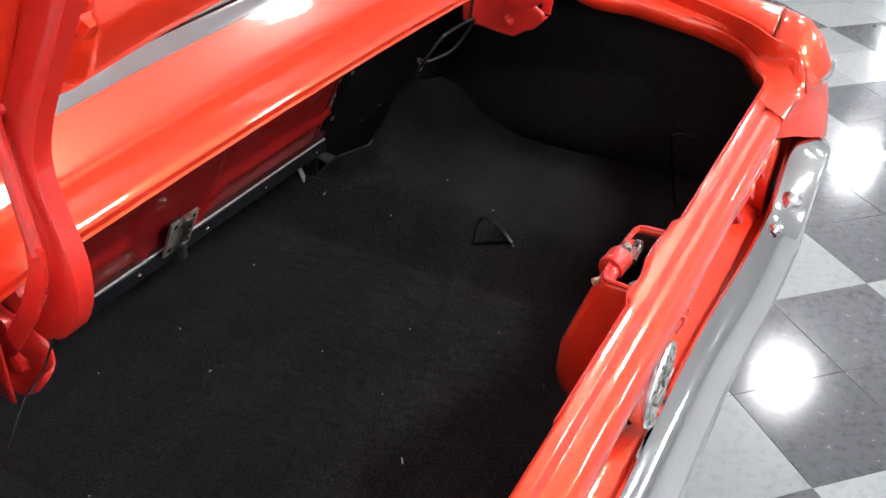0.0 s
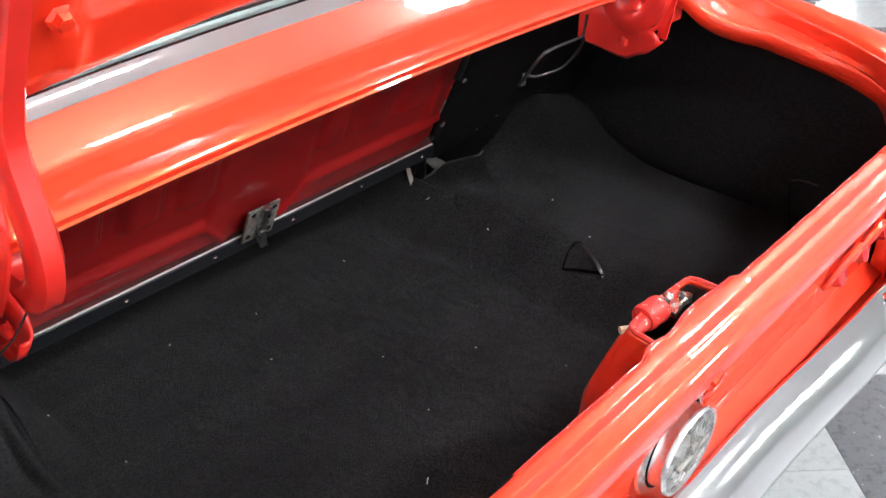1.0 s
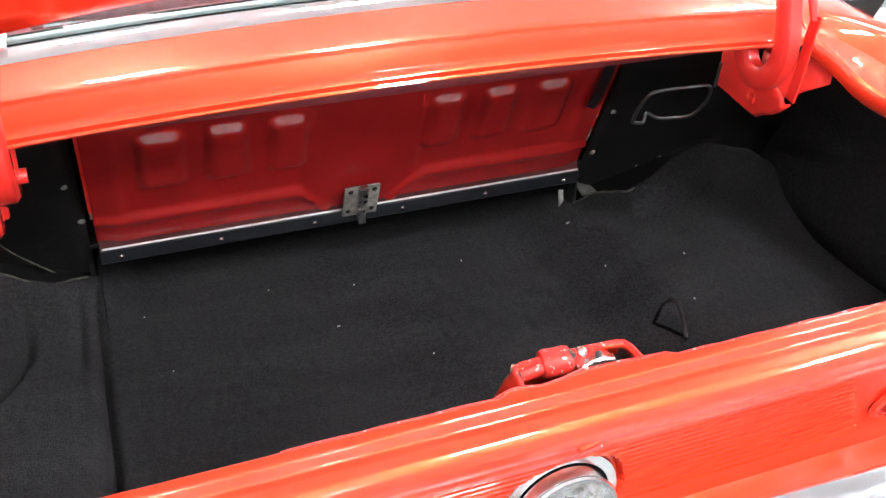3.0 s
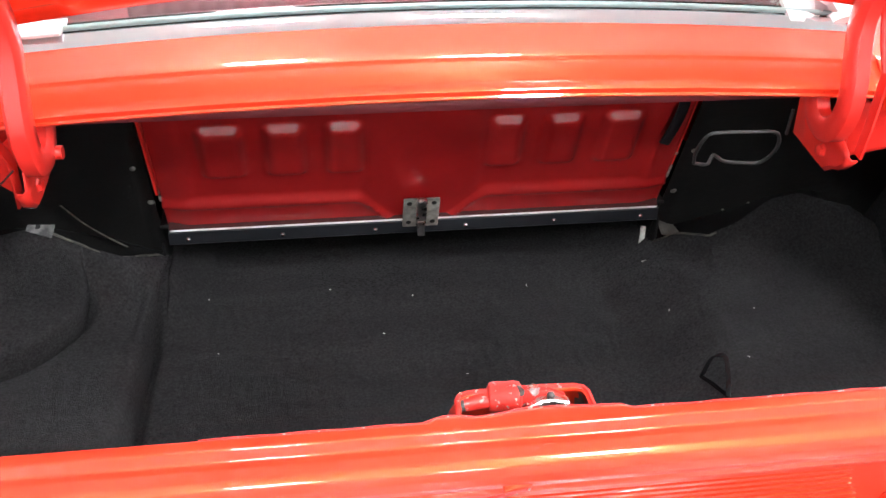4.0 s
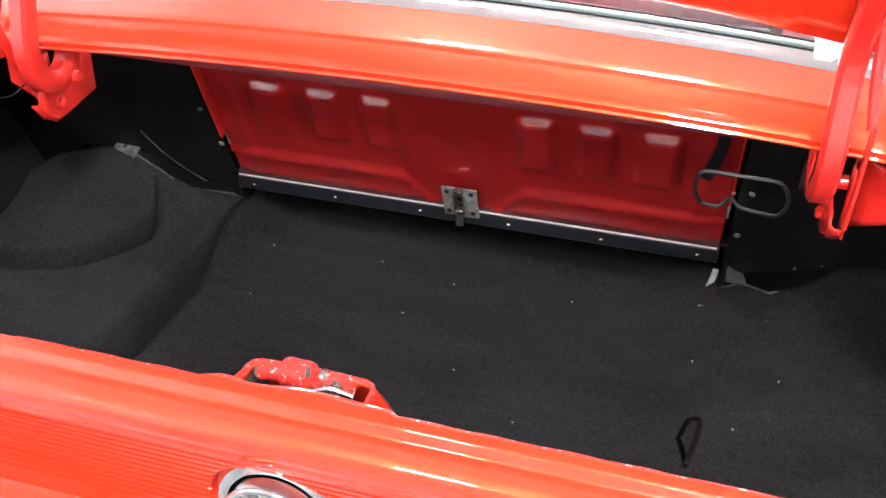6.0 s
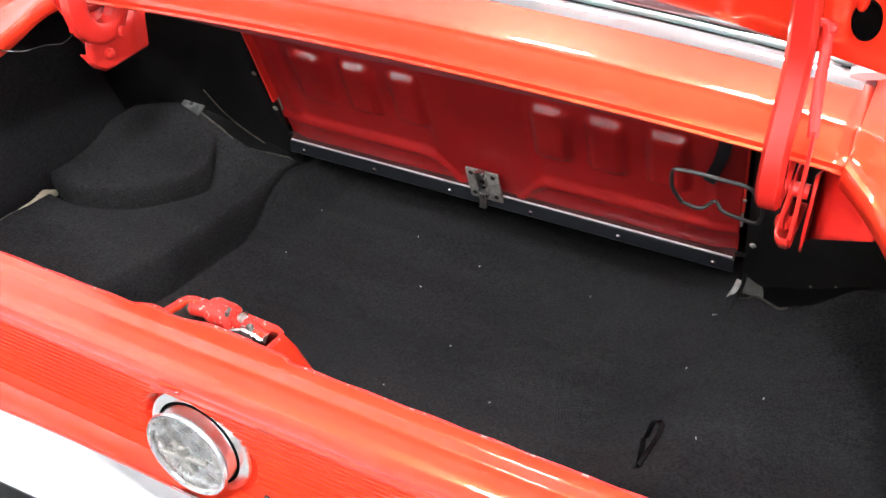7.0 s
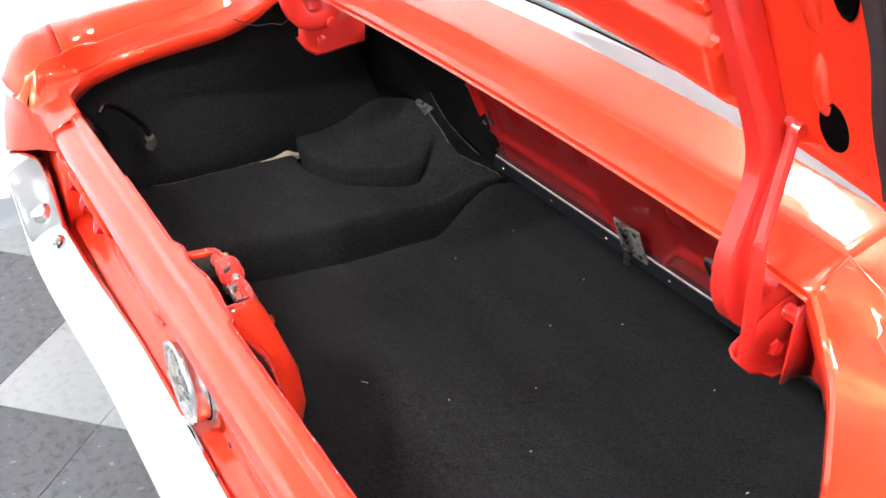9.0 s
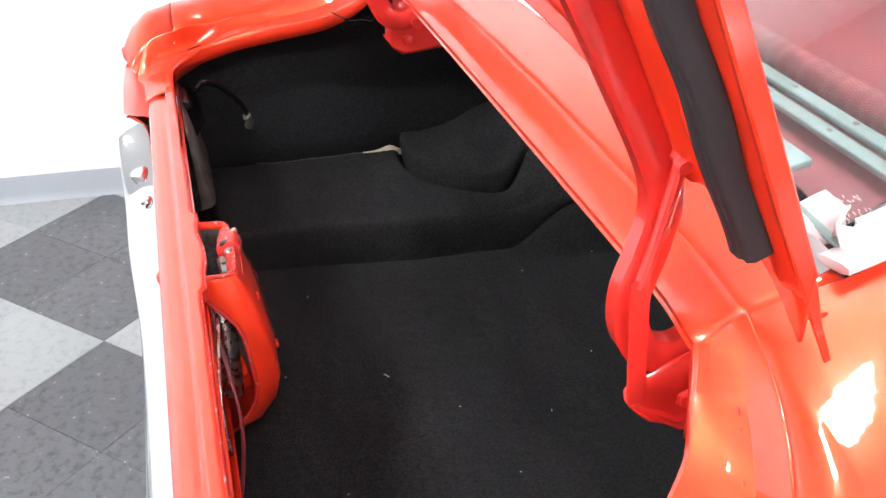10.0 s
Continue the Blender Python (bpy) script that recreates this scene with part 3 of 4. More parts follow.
part("hook", bar(smooth_line([(0.016, -0.8010, 0.803), (0.0, -0.8035, 0.803), (-0.014, -0.8030, 0.800), (-0.024, -0.799, 0.794)], 4), 0.007, 0.003, (0, -0.6, 1), None, 0.3), paint_chipped, cap, "chipped red hook under the sill")
screw = part("panel_screw", revolve([(0.0, 0.003), (0.004, 0.002), (0.005, 0.0)], pose(0.083, -0.7565, 0.641, 90, 0, 0), 12), steel_dark, car)

# bumper
BUMP = [(-0.783, 0.560), (-0.783, 0.622), (-0.785, 0.630), (-0.790, 0.633), (-0.796, 0.6315), (-0.812, 0.620), (-0.828, 0.606), (-0.841, 0.591), (-0.8478, 0.5835), (-0.8500, 0.5795), (-0.8490, 0.575), (-0.829, 0.552), (-0.810, 0.524), (-0.795, 0.500)]

BUMP_END = [(-0.783, 0.545), (-0.783, 0.720), (-0.785, 0.726), (-0.790, 0.728), (-0.800, 0.726), (-0.820, 0.718), (-0.838, 0.709), (-0.848, 0.704), (-0.852, 0.700), (-0.8535, 0.694), (-0.8525, 0.650), (-0.846, 0.590), (-0.838, 0.540), (-0.826, 0.495)]


def bumper():
    rows = []
    for q in (k / 50 for k in range(-50, 51)):
        a = abs(q)
        s = 1 if q >= 0 else -1
        if a < 0.8:
            x, turn = (a / 0.6 * 0.64 if a < 0.6 else lerp(0.64, 0.71, (a - 0.6) / 0.2)), 0.0
        else:
            x, turn = 0.71, (a - 0.8) / 0.2
        ang = turn * radians(84)
        end = step(0.585, 0.735, x + 0.10 * math.sin(ang) ** 0.6)
        cx, cy = 0.71, -0.745
        back = 0.012 * step(0.15, 0.50, x) - 0.004 * step(0.55, 0.71, x)
        row = []
        for (y, z), (ye, ze) in zip(BUMP, BUMP_END):
            y, z = lerp(y, ye, end), lerp(z, ze, end)
            if turn == 0:
                p = (s * x, y - 0.025 * x * x - back, z + 0.030 * x * x)
            else:
                r = cy - (y - 0.025 * 0.5041 - back)
                p = (s * (cx + r * math.sin(ang) ** 0.6 * 0.86), cy - r * math.cos(ang) ** 0.6, z + 0.0151)
            row.append(p)
        rows.append(row)
    b = part("bumper", grid(rows), chrome, car, "polished chrome rear bumper", 40, 0.003)
    for s in (1, -1):
        part("bumper_bolt", revolve([(0.0, 0.008), (0.006, 0.0075), (0.010, 0.005), (0.012, 0.0)], pose(s * 0.56, -0.828, 0.636, 25, 0, 0), 20), chrome, b, "domed chrome bolt head")
        part("bumper_guard", revolve([(0.0, 0.008), (0.008, 0.0075), (0.014, 0.0055), (0.018, 0.002), (0.019, 0.0), (0.019, -0.02)], pose(s * 0.640, -0.838, 0.660, 25, 0, 0), 28), chrome_soft, b, "large domed chrome bolt head")
    return b


bumper()

# rear window with bright trim
ROOF_Y = 1.25


def glass_point(f, y):
    x0, z0 = at_y(SIDE, y, 1) - 0.012, at_y(SIDE, y, 2)
    x = f * x0
    crown = window_edge(x)[1] - window_edge(x0)[1]
    return (x, y, z0 + 0.004 + crown * (1 - 0.3 * step(-0.2, 0.8, y)))


ys = [-0.232, -0.2, -0.15, -0.1, 0.0, 0.1, 0.25, 0.4, 0.6, 0.8]
window = part("rear_window", grid([[glass_point(f, y) for f in np.linspace(-1, 1, 25)] for y in ys]), glass, car, "clear sloping rear window glass", 40, 0.004)
window.visible_shadow = False
part("lower_trim", bar([(x, window_edge(x)[0] - 0.006, window_edge(x)[1] + 0.002) for x in np.linspace(-0.566, 0.566, 33)], 0.026, 0.009, (0, 0.87, 0.45), None, 0.45), chrome, window, "bright polished window moulding")
part("lower_bead", bar([(x, window_edge(x)[0] + 0.013, window_edge(x)[1] + 0.014) for x in np.linspace(-0.556, 0.556, 33)], 0.008, 0.006, (0, 0.87, 0.45), None, 0.45), alloy_mint, window)
for s in (1, -1):
    part("side_trim", bar([(s * (at_y(SIDE, y, 1) - 0.008), y, at_y(SIDE, y, 2) + 0.010) for y in (-0.245, -0.22, -0.19, -0.1, 0.0, 0.2, 0.4, 0.8)], 0.040, 0.010, (1, 0, 0.2), None, 0.45), bright_edge_mat, window, "pale satin window moulding")
for s in (1, -1):
    part("corner_moulding", bar(smooth_line([(s * fx * (at_y(SIDE, y, 1) - 0.012), y, glass_point(fx, y)[2] + 0.005) for fx, y in ((0.86, -0.222), (0.93, -0.220), (0.972, -0.208), (0.985, -0.180), (0.985, -0.13), (0.985, -0.06))], 4), 0.052, 0.006, (1, 0.4, 0.1), None, 0.4), bright_edge_mat, window, "pale satin moulding at the window corner")
sticker = bmesh.new()
random.seed(4)
for k in range(34):
    fx, fy = 0.86 + 0.06 * random.random(), -0.192 + 0.026 * random.random()
    p = glass_point(fx, fy)
    box(p[0], p[1], p[2] - 0.008, 0.0025 + 0.003 * random.random(), 0.0009, 0.0006, 0, sticker, (24, 0, random.uniform(-30, 30)))
part("sticker", sticker, lint_mat, window, "faded white markings inside the glass corner")
part("roof", grid([[(f * (at_y(SIDE, y, 1) - 0.0), y, glass_point(f, min(y, 0.8))[2] + (0.035 * step(0.8, 1.25, y)) + 0.004) for f in np.linspace(-1, 1, 21)] for y in (0.79, 0.9, 1.05, 1.25)]), paint, car, "", 40, 0.004)
part("cabin_bulkhead", box(0, 1.24, 0.85, 1.68, 0.02, 1.04, 0.004), vinyl_red, car, "dark red cabin interior")
part("parcel_shelf", box(0, 0.52, 0.955, 1.60, 1.42, 0.02, 0.006), vinyl_red, car, "red vinyl shelf below the rear window")

part("window_ledge", box(0, -0.165, 1.062, 0.74, 0.085, 0.010, 0.004, None, (12, 0, 0)), alloy_mint, car, "pale mint ledge inside the rear window")

# padded roll and alloy strips under the glass
roll_rows = []
for k in range(161):
    x = lerp(-0.47, 0.47, k / 160)
    r = 0.026 * (0.86 + 0.14 * abs(math.sin(math.pi * (x + 0.47) / 0.029))) * min(1.0, 8 * (0.48 - abs(x)) ** 0.5)
    roll_rows.append([(x, 0.165 + r * math.cos(a), 1.0 + r * math.sin(a)) for a in np.linspace(0, 2 * math.pi, 14, endpoint=False)])
part("seat_roll", grid(roll_rows, None, True), vinyl_red, car, "pleated red vinyl seat edge behind the glass", 60)
for y, z in ((0.078, 0.985), (0.118, 0.990)):
    strip = part("shelf_strip", box(0, y, z, 0.90, 0.030, 0.010, 0.004), alloy_mint, car, "pale alloy strip on the shelf")
    for k in range(7):
        part("rivet", revolve([(0.0, 0.003), (0.003, 0.002), (0.0045, 0.0)], pose(-0.42 + 0.14 * k, y, z + 0.005), 10), chrome, strip)

# underbody and wheels
part("underbody", box(0, 0.25, 0.36, 1.62, 1.98, 0.14, 0.02), black_paint, car, "black underbody")
for s in (1, -1):
    wheel = part("wheel", revolve([(0.17, -0.06), (0.10, -0.05), (0.05, -0.075), (0.0, -0.08)], pose(s * 0.72, 0.05, 0.31, 0, -90 * s, 0), 40), chrome, car, "steel wheel with a black tyre")
    part("tyre", revolve([(0.17, -0.07), (0.20, -0.09), (0.27, -0.10), (0.305, -0.08), (0.31, 0.0), (0.305, 0.08), (0.27, 0.10), (0.20, 0.09), (0.17, 0.07)], pose(s * 0.72, 0.05, 0.31, 0, -90 * s, 0), 48), tyre_mat, wheel)

# ---------------------------------------------------------------- inside the trunk
# fold-down door of the seat back
LEAN_Y = 0.457


def door_point(x, z, out=0.0):
    n = Vector((0, -1, -LEAN_Y)).normalized()
    return Vector((x, 0.019 - LEAN_Y * (z - 0.67), z)) + n * out


def pad(x, z, x0, x1, z0, z1, e=0.012):
    return step(x0 - e, x0 + e, x) * (1 - step(x1 - e, x1 + e, x)) * step(z0 - e, z0 + e, z) * (1 - step(z1 - e, z1 + e, z))


PADS = [(-0.352, -0.290), (-0.250, -0.195), (-0.155, -0.103), (0.103, 0.155), (0.195, 0.248), (0.290, 0.348)]


def door_relief(x, z):
    d = 0.0
    for a, b in PADS:
        d += 0.014 * pad(x, z, a, b, 0.795, 0.893, 0.009)
    a = abs(x)
    ridge = lerp(0.668, 0.728, step(0.04, 0.115, a))
    d += 0.010 + 0.007 * math.exp(-((z - ridge) / 0.007) ** 2)
    d -= 0.005 * pad(x, z, -0.385, -0.095, 0.738, 0.93, 0.01) + 0.005 * pad(x, z, 0.095, 0.385, 0.738, 0.93, 0.01)
    return d - 0.006 * step(0.39, 0.43, a)


zs = np.linspace(0.664, 0.985, 78)
seat_door = part("trap_door", grid([[tuple(door_point(x, z, door_relief(x, z))) for z in zs] for x in np.linspace(-0.432, 0.432, 170)]), paint_shaded, car, "red pressed steel fold-down seat door", 50, 0.003)
for s in (1, -1):
    deep = 0.026 if s < 0 else 0.010
    part("door_flange", bar([tuple(door_point(s * 0.4335, z, deep / 2 - 0.004)) for z in (0.768, 0.83, 0.90, 0.97)], 0.005, deep, (1, 0, 0)), paint_inner, seat_door, "bright red door edge")
    for z, l in ((0.760, 0.006), (0.744, 0.007)):
        part("chip", bar([tuple(door_point(s * 0.4335, z - l, 0.005)), tuple(door_point(s * 0.4335, z + l, 0.005))], 0.004, 0.006, (1, 0, 0)), latch_steel, seat_door, "bare pale chip on the door edge")
rail = part("lower_rail", grid([[(x, -0.002 - a, b) for a, b in ((-0.012, 0.640), (0.0, 0.640), (0.004, 0.643), (0.004, 0.664), (0.001, 0.667), (-0.012, 0.668))] for x in (-0.432, -0.424, -0.2, 0.0, 0.2, 0.424, 0.432)]), trim_black, seat_door, "black metal rail with a bright edge")
part("bright_edge", tube([(x, -0.005, 0.6685) for x in np.linspace(-0.428, 0.428, 9)], 0.0017, 8), bright_edge_mat, rail, "thin polished edge strip")
part("sill_plate", grid([[(x, -0.003 + 0.0135 * f, 0.669 + 0.015 * f) for f in (0, 0.5, 1)] for x in np.linspace(-0.43, 0.43, 9)]), plate_dark, rail, "dark sill plate with the door's red reflection in its colour")
for k in range(6):
    part("rail_screw", revolve([(0.0, 0.003), (0.0025, 0.0026), (0.0042, 0.001), (0.0046, 0.0)], pose((k - 2.5) * 0.16, -0.006, 0.651, 90, 0, 0), 14), chrome, rail, "small chrome screw head")

latch = part("door_latch", box(-0.002, -0.0245, 0.692, 0.062, 0.005, 0.076, 0.0015, None, (24.6, 0, 0)), latch_steel, seat_door, "worn steel latch plate with a sliding bolt")
part("bolt_slide", box(-0.002, -0.0335, 0.698, 0.017, 0.012, 0.064, 0.003, None, (24.6, 0, 0)), chrome_worn, latch)
part("bolt", bar([(-0.002, -0.028, 0.678), (-0.002, -0.024, 0.660), (-0.002, -0.025, 0.648)], 0.012, 0.011, (1, 0, 0)), chrome_worn, latch, "bright latch bolt tip")
for dx in (-0.023, 0.019):
    for dz in (-0.026, 0.026):
        part("latch_screw", revolve([(0.0, 0.002), (0.004, 0.0015), (0.005, 0.0)], pose(dx, -0.0275 - 0.42 * dz, 0.694 + dz * 0.92 - 0.001, 114, 0, 0), 12), black_paint, latch)
for x in (-0.33, 0.31):
    part("door_hinge", box(x, -0.108, 0.925, 0.085, 0.012, 0.012, 0.003, None, (24.6, 0, 0)), steel_dark, seat_door, "dark steel hinge at the door's head")

# black walls beside and around the door
for s in (1, -1):
    rows = []
    for z in np.linspace(0.50, 1.02, 14):
        rows.append([(s * 0.444, door_point(0, z).y - 0.004, z), (s * 0.47, door_point(0, z).y - 0.012, z), (s * 0.56, door_point(0, z).y - 0.035, z), (s * 0.65, door_point(0, z).y - 0.06, z), (s * 0.84, door_point(0, z).y - 0.09, z)])
    part("seat_pillar", grid(rows), black_paint, car, "black painted bulkhead beside the seat door", 40, 0.003)
plate_bm = box(0, 0, 0, 0.040, 0.003, 0.024, 0.001)
bmesh.ops.transform(plate_bm, matrix=pose(-0.617, -0.062, 0.719, -48, 27, 8), verts=plate_bm.verts)
fixing = part("seat_fixing", plate_bm, scuffed, car, "small scuffed grey steel fixing plate")
# Black disc drawn as the plate's dark hole.
part("hole", revolve([(0.0, 0.001), (0.005, 0.001), (0.006, 0.0)], pose(-0.622, -0.0628, 0.7225, 42, 20, 8), 14), black_paint, fixing)
for x, z in ((-0.462, 0.815), (-0.448, 0.735), (0.462, 0.80), (0.455, 0.70)):
    part("bulkhead_screw", revolve([(0.0, 0.003), (0.004, 0.002), (0.006, 0.0)], pose(x, door_point(0, z).y - 0.012, z, 115, 0, 0), 12), latch_steel, car, "small dull screw head")
# clutter of the bulkhead beside the spring rods
def pillar_point(x, z, out=0.0):
    lean = [(0.444, 0.004), (0.47, 0.012), (0.56, 0.035), (0.65, 0.06), (0.84, 0.09)]
    return (x, door_point(0, z).y - at_y(lean, abs(x), 1) - out, z)


part("rubber_flap", bar(smooth_line([(0.405, -0.118, 0.925), (0.404, -0.112, 0.900), (0.399, -0.105, 0.872), (0.392, -0.099, 0.848), (0.388, -0.096, 0.836)], 4), 0.018, 0.005, (1, 0, 0), None, 0.4), trim_black, car, "limp dark rubber flap beside the seat door")
for x, z in ((0.434, 0.792), (0.553, 0.660), (0.589, 0.683), (0.575, 0.645)):
    part("bulkhead_screw", revolve([(0.0, 0.003), (0.003, 0.002), (0.0045, 0.0)], Matrix.Translation(pillar_point(x, z, 0.001)) @ pose(0, 0, 0, 115, 0, 0), 12), latch_steel, car, "small dull screw head")
foot_plate = bmesh.new()
grid([[(x, y, z) for y, z in ((0.008, 0.602), (0.020, 0.606), (0.030, 0.610), (0.034, 0.622))] for x in np.linspace(0.452, 0.515, 6)], foot_plate)
part("foot_plate", foot_plate, grey_metal, car, "dusty olive steel foot of the bulkhead", 40, 0.002)
for x0, z0, l in ((0.470, 0.596, 0.020), (0.505, 0.600, 0.016)):
    part("foot_bolt", revolve([(0.0, 0.007), (0.004, 0.0065), (0.006, 0.004), (0.007, 0.0)], Matrix.Translation(pillar_point(x0, z0, 0.002)) @ pose(0, 0, 0, 100, 0, 20), 8), steel_dark, car)
for s in (1, -1):
    part("board_edge", tube([(s * (0.800 + 0.005 * f), lerp(-0.640, -0.400, f), 0.866 + 0.030 * f + 0.0015 * math.sin(17 * f)) for f in np.linspace(0, 1, 14)], 0.0012, 5), cloth_edge, car, "pale frayed top edge of the side board")
part("lower_bulkhead", box(0, 0.262, 0.585, 0.90, 0.012, 0.20, 0.003), black_paint, car, "black bulkhead below the seat door")
part("bay_roof", box(0, 0.135, 0.672, 0.89, 0.262, 0.008, 0.002), black_paint, car)
for s in (1, -1):
    part("bay_side", box(s * 0.449, 0.15, 0.58, 0.006, 0.24, 0.19, 0.002), black_paint, car)
part("upper_bulkhead", box(0, -0.105, 0.995, 0.90, 0.012, 0.045, 0.003, None, (24.6, 0, 0)), black_paint, car)
part("tail_inner", box(0, -0.7485, 0.69, 1.50, 0.006, 0.26, 0.002), paint, car, "red painted inner side of the tail panel")
for s in (1, -1):
    part("side_liner", grid([[(s * (0.800 + 0.012 * f - 0.02 * step(-0.66, -0.75, y)), y, lerp(0.55, lerp(0.845, 0.90, step(-0.72, -0.3, y)), f)) for f in (0, 0.25, 0.5, 0.75, 1.0)] for y in np.linspace(-0.775, -0.02, 18)]), felt, car, "black felt side board", 40, 0.006)
    part("inner_fender", grid([[(s * x, y, z) for x, z in ((0.842, 0.5), (0.842, 0.80), (0.836, 0.90), (0.80, 0.905 + 0.13 * (y + 0.75)))] for y in np.linspace(-0.78, 0.02, 12)]), black_paint, car, "", 40, 0.003)

# tail lamp housing and cable at the rear corner
def lamp_back(s):
    drop = 0.0 if s < 0 else 0.04
    edge = [(-0.7445, 0.815), (-0.738, 0.808), (-0.730, 0.775), (-0.716, 0.720), (-0.706, 0.680), (-0.708, 0.668), (-0.7445, 0.664)]
    h = part("lamp_housing", grid([[(s * x, lerp(-0.7445, y, w), z - drop) for y, z in edge] for x, w in ((0.685, 0.35), (0.680, 0.8), (0.665, 1.0), (0.55, 1.0), (0.46, 1.0), (0.448, 0.8), (0.445, 0.35))]), grey_metal, car, "grey sheet metal back of the tail lamp", 40, 0.002)
    part("lamp_cover", grid([[(s * x, -0.742 + 0.034 * w * math.sin(math.pi * v) ** 0.6, lerp(0.735, 0.822, v) - drop) for v in (0.0, 0.06, 0.2, 0.4, 0.6, 0.8, 0.94, 1.0)] for x, w in ((0.690, 0.2), (0.682, 0.75), (0.660, 1.0), (0.600, 1.0), (0.575, 0.75), (0.566, 0.2))]), strap_mat, h, "glossy black cover over the bulbs", 60, 0.002)
    for x, z in ((0.655, 0.700), (0.520, 0.695), (0.475, 0.725)):
        part("housing_screw", revolve([(0.0, 0.004), (0.003, 0.003), (0.0045, 0.0)], pose(s * x, lerp(-0.706, -0.730, (z - 0.68) / 0.095) + 0.001, z - drop, -72, 0, 0), 12), steel_dark, h)
    return h


for s in (1, -1):
    lamp_back(s)
part("lamp_cable", tube(smooth_line([(-0.615, -0.715, 0.828), (-0.638, -0.699, 0.832), (-0.662, -0.668, 0.812), (-0.675, -0.632, 0.770), (-0.674, -0.617, 0.739)], 8), 0.0055, 8), strap_mat, car, "glossy black lamp cable sleeve")
part("cable_end", tube([(-0.670, -0.622, 0.745), (-0.678, -0.614, 0.732), (-0.690, -0.618, 0.715)], 0.009, 8), cloth_edge, car)
part("lamp_cable", tube(smooth_line([(0.660, -0.650, 0.726), (0.652, -0.628, 0.729), (0.645, -0.612, 0.726), (0.645, -0.613, 0.705), (0.648, -0.621, 0.66), (0.652, -0.632, 0.60), (0.660, -0.645, 0.555)], 8), 0.0022, 8), strap_mat, car, "thin black lamp cable")

# lock support behind the sill
def lock_bracket():
    rows = []
    for y, z, a, b, r in ((-0.708, 0.853, -0.046, 0.092, 0.012), (-0.704, 0.846, -0.048, 0.094, 0.012), (-0.695, 0.83, -0.052, 0.100, 0.014), (-0.681, 0.79, -0.060, 0.114, 0.016), (-0.668, 0.75, -0.066, 0.128, 0.018), (-0.664, 0.71, -0.064, 0.136, 0.018), (-0.670, 0.68, -0.056, 0.134, 0.016), (-0.69, 0.64, -0.035, 0.120, 0.014), (-0.735, 0.60, -0.01, 0.10, 0.012)):
        yb = -0.751
        gap = step(0.835, 0.80, z) * step(0.60, 0.645, z)
        back = lerp(yb, y - r - 0.016, gap)
        rows.append([(a - 0.004, yb, z), (a, lerp(yb, y, 0.5), z), (a, y - r, z), (a + r * 0.3, y - r * 0.3, z), (a + r, y, z), (lerp(a, b, 0.35), y + 0.002, z), (lerp(a, b, 0.65), y + 0.002, z), (b - r, y, z), (b - r * 0.3, y - r * 0.3, z), (b, y - r, z), (b, lerp(back, y - r, 0.5), z), (b + 0.001, back, z)])
    br = part("lock_bracket", grid(rows), paint, car, "red pressed lock support behind the sill", 45, 0.004)
    # Dark lining added inside the support for the shade in its hollow.
    hollow = []
    for row in rows[1:6]:
        mx, my = sum(p[0] for p in row) / 12, lerp(-0.751, max(p[1] for p in row), 0.5)
        hollow.append([(lerp(mx, x, 0.90), lerp(my, y, 0.80) + 0.003, z) for x, y, z in row])
    part("cavity_shade_lining", grid(hollow, None, True), claw_steel, br, "dark lining put in for the shade inside the lock support", 45)
    part("side_lip", tube(smooth_line([rw[-1] for rw in rows], 3), 0.003, 6), paint_chipped, br)
    for k, (dx, dz) in enumerate(((0.0, 0.0), (0.010, -0.006))):
        part("wire", tube(smooth_line([(0.070 + dx, -0.742, 0.815 + dz), (0.098 + dx, -0.738, 0.77 + dz), (0.128 + dx, -0.728, 0.725 + dz), (0.150 + dx, -0.722, 0.67), (0.160 + dx, -0.725, 0.61), (0.17 + dx, -0.735, 0.55)], 6), 0.0024, 6), vinyl_red, br, "thin dull red wire")
    part("inner_tube", tube([(0.03, -0.735, 0.80), (0.07, -0.725, 0.74), (0.08, -0.725, 0.66)], 0.014, 12), chrome_worn, br, "bare steel lock tube inside the support")
    part("rib", bar([(-0.02, -0.700, 0.836), (0.03, -0.697, 0.836), (0.07, -0.700, 0.836)], 0.006, 0.004, (0, 0, 1)), paint_chipped, br)
    part("rim", tube([rows[0][k] for k in range(12)], 0.0028, 6), paint_chipped, br)
    axis = Vector((1, -0.12, 0.06)).to_track_quat("Z", "Y").to_matrix().to_4x4()
    hook = part("hook", revolve([(0.0, -0.018), (0.010, -0.018), (0.0148, -0.0155), (0.0162, -0.011), (0.0156, 0.0), (0.0162, 0.010), (0.0150, 0.0155), (0.011, 0.018), (0.0, 0.0185)], Matrix.Translation((0.006, -0.709, 0.846)) @ axis, 28), paint_chipped, br, "red painted lock hook")
    part("hook_slot", box(0.020, -0.716, 0.8585, 0.005, 0.012, 0.007, 0.001, None, (0, 12, 20)), claw_steel, hook)
    part("sleeve", tube([(-0.036, -0.711, 0.841), (-0.020, -0.711, 0.844), (0.0, -0.711, 0.846)], [0.0088, 0.0088, 0.0096], 14), paint_chipped, br, "chipped red lock sleeve")
    part("sleeve_end", tube([(-0.040, -0.711, 0.8405), (-0.034, -0.711, 0.8415)], 0.0075, 14), claw_steel, br)
    part("claw", bar(smooth_line([(0.018, -0.713, 0.842), (0.034, -0.712, 0.848), (0.052, -0.711, 0.846), (0.066, -0.710, 0.838)], 4), 0.015, 0.010, (0, 0, 1), None, 0.35), paint_chipped, br, "chipped red lock claw")
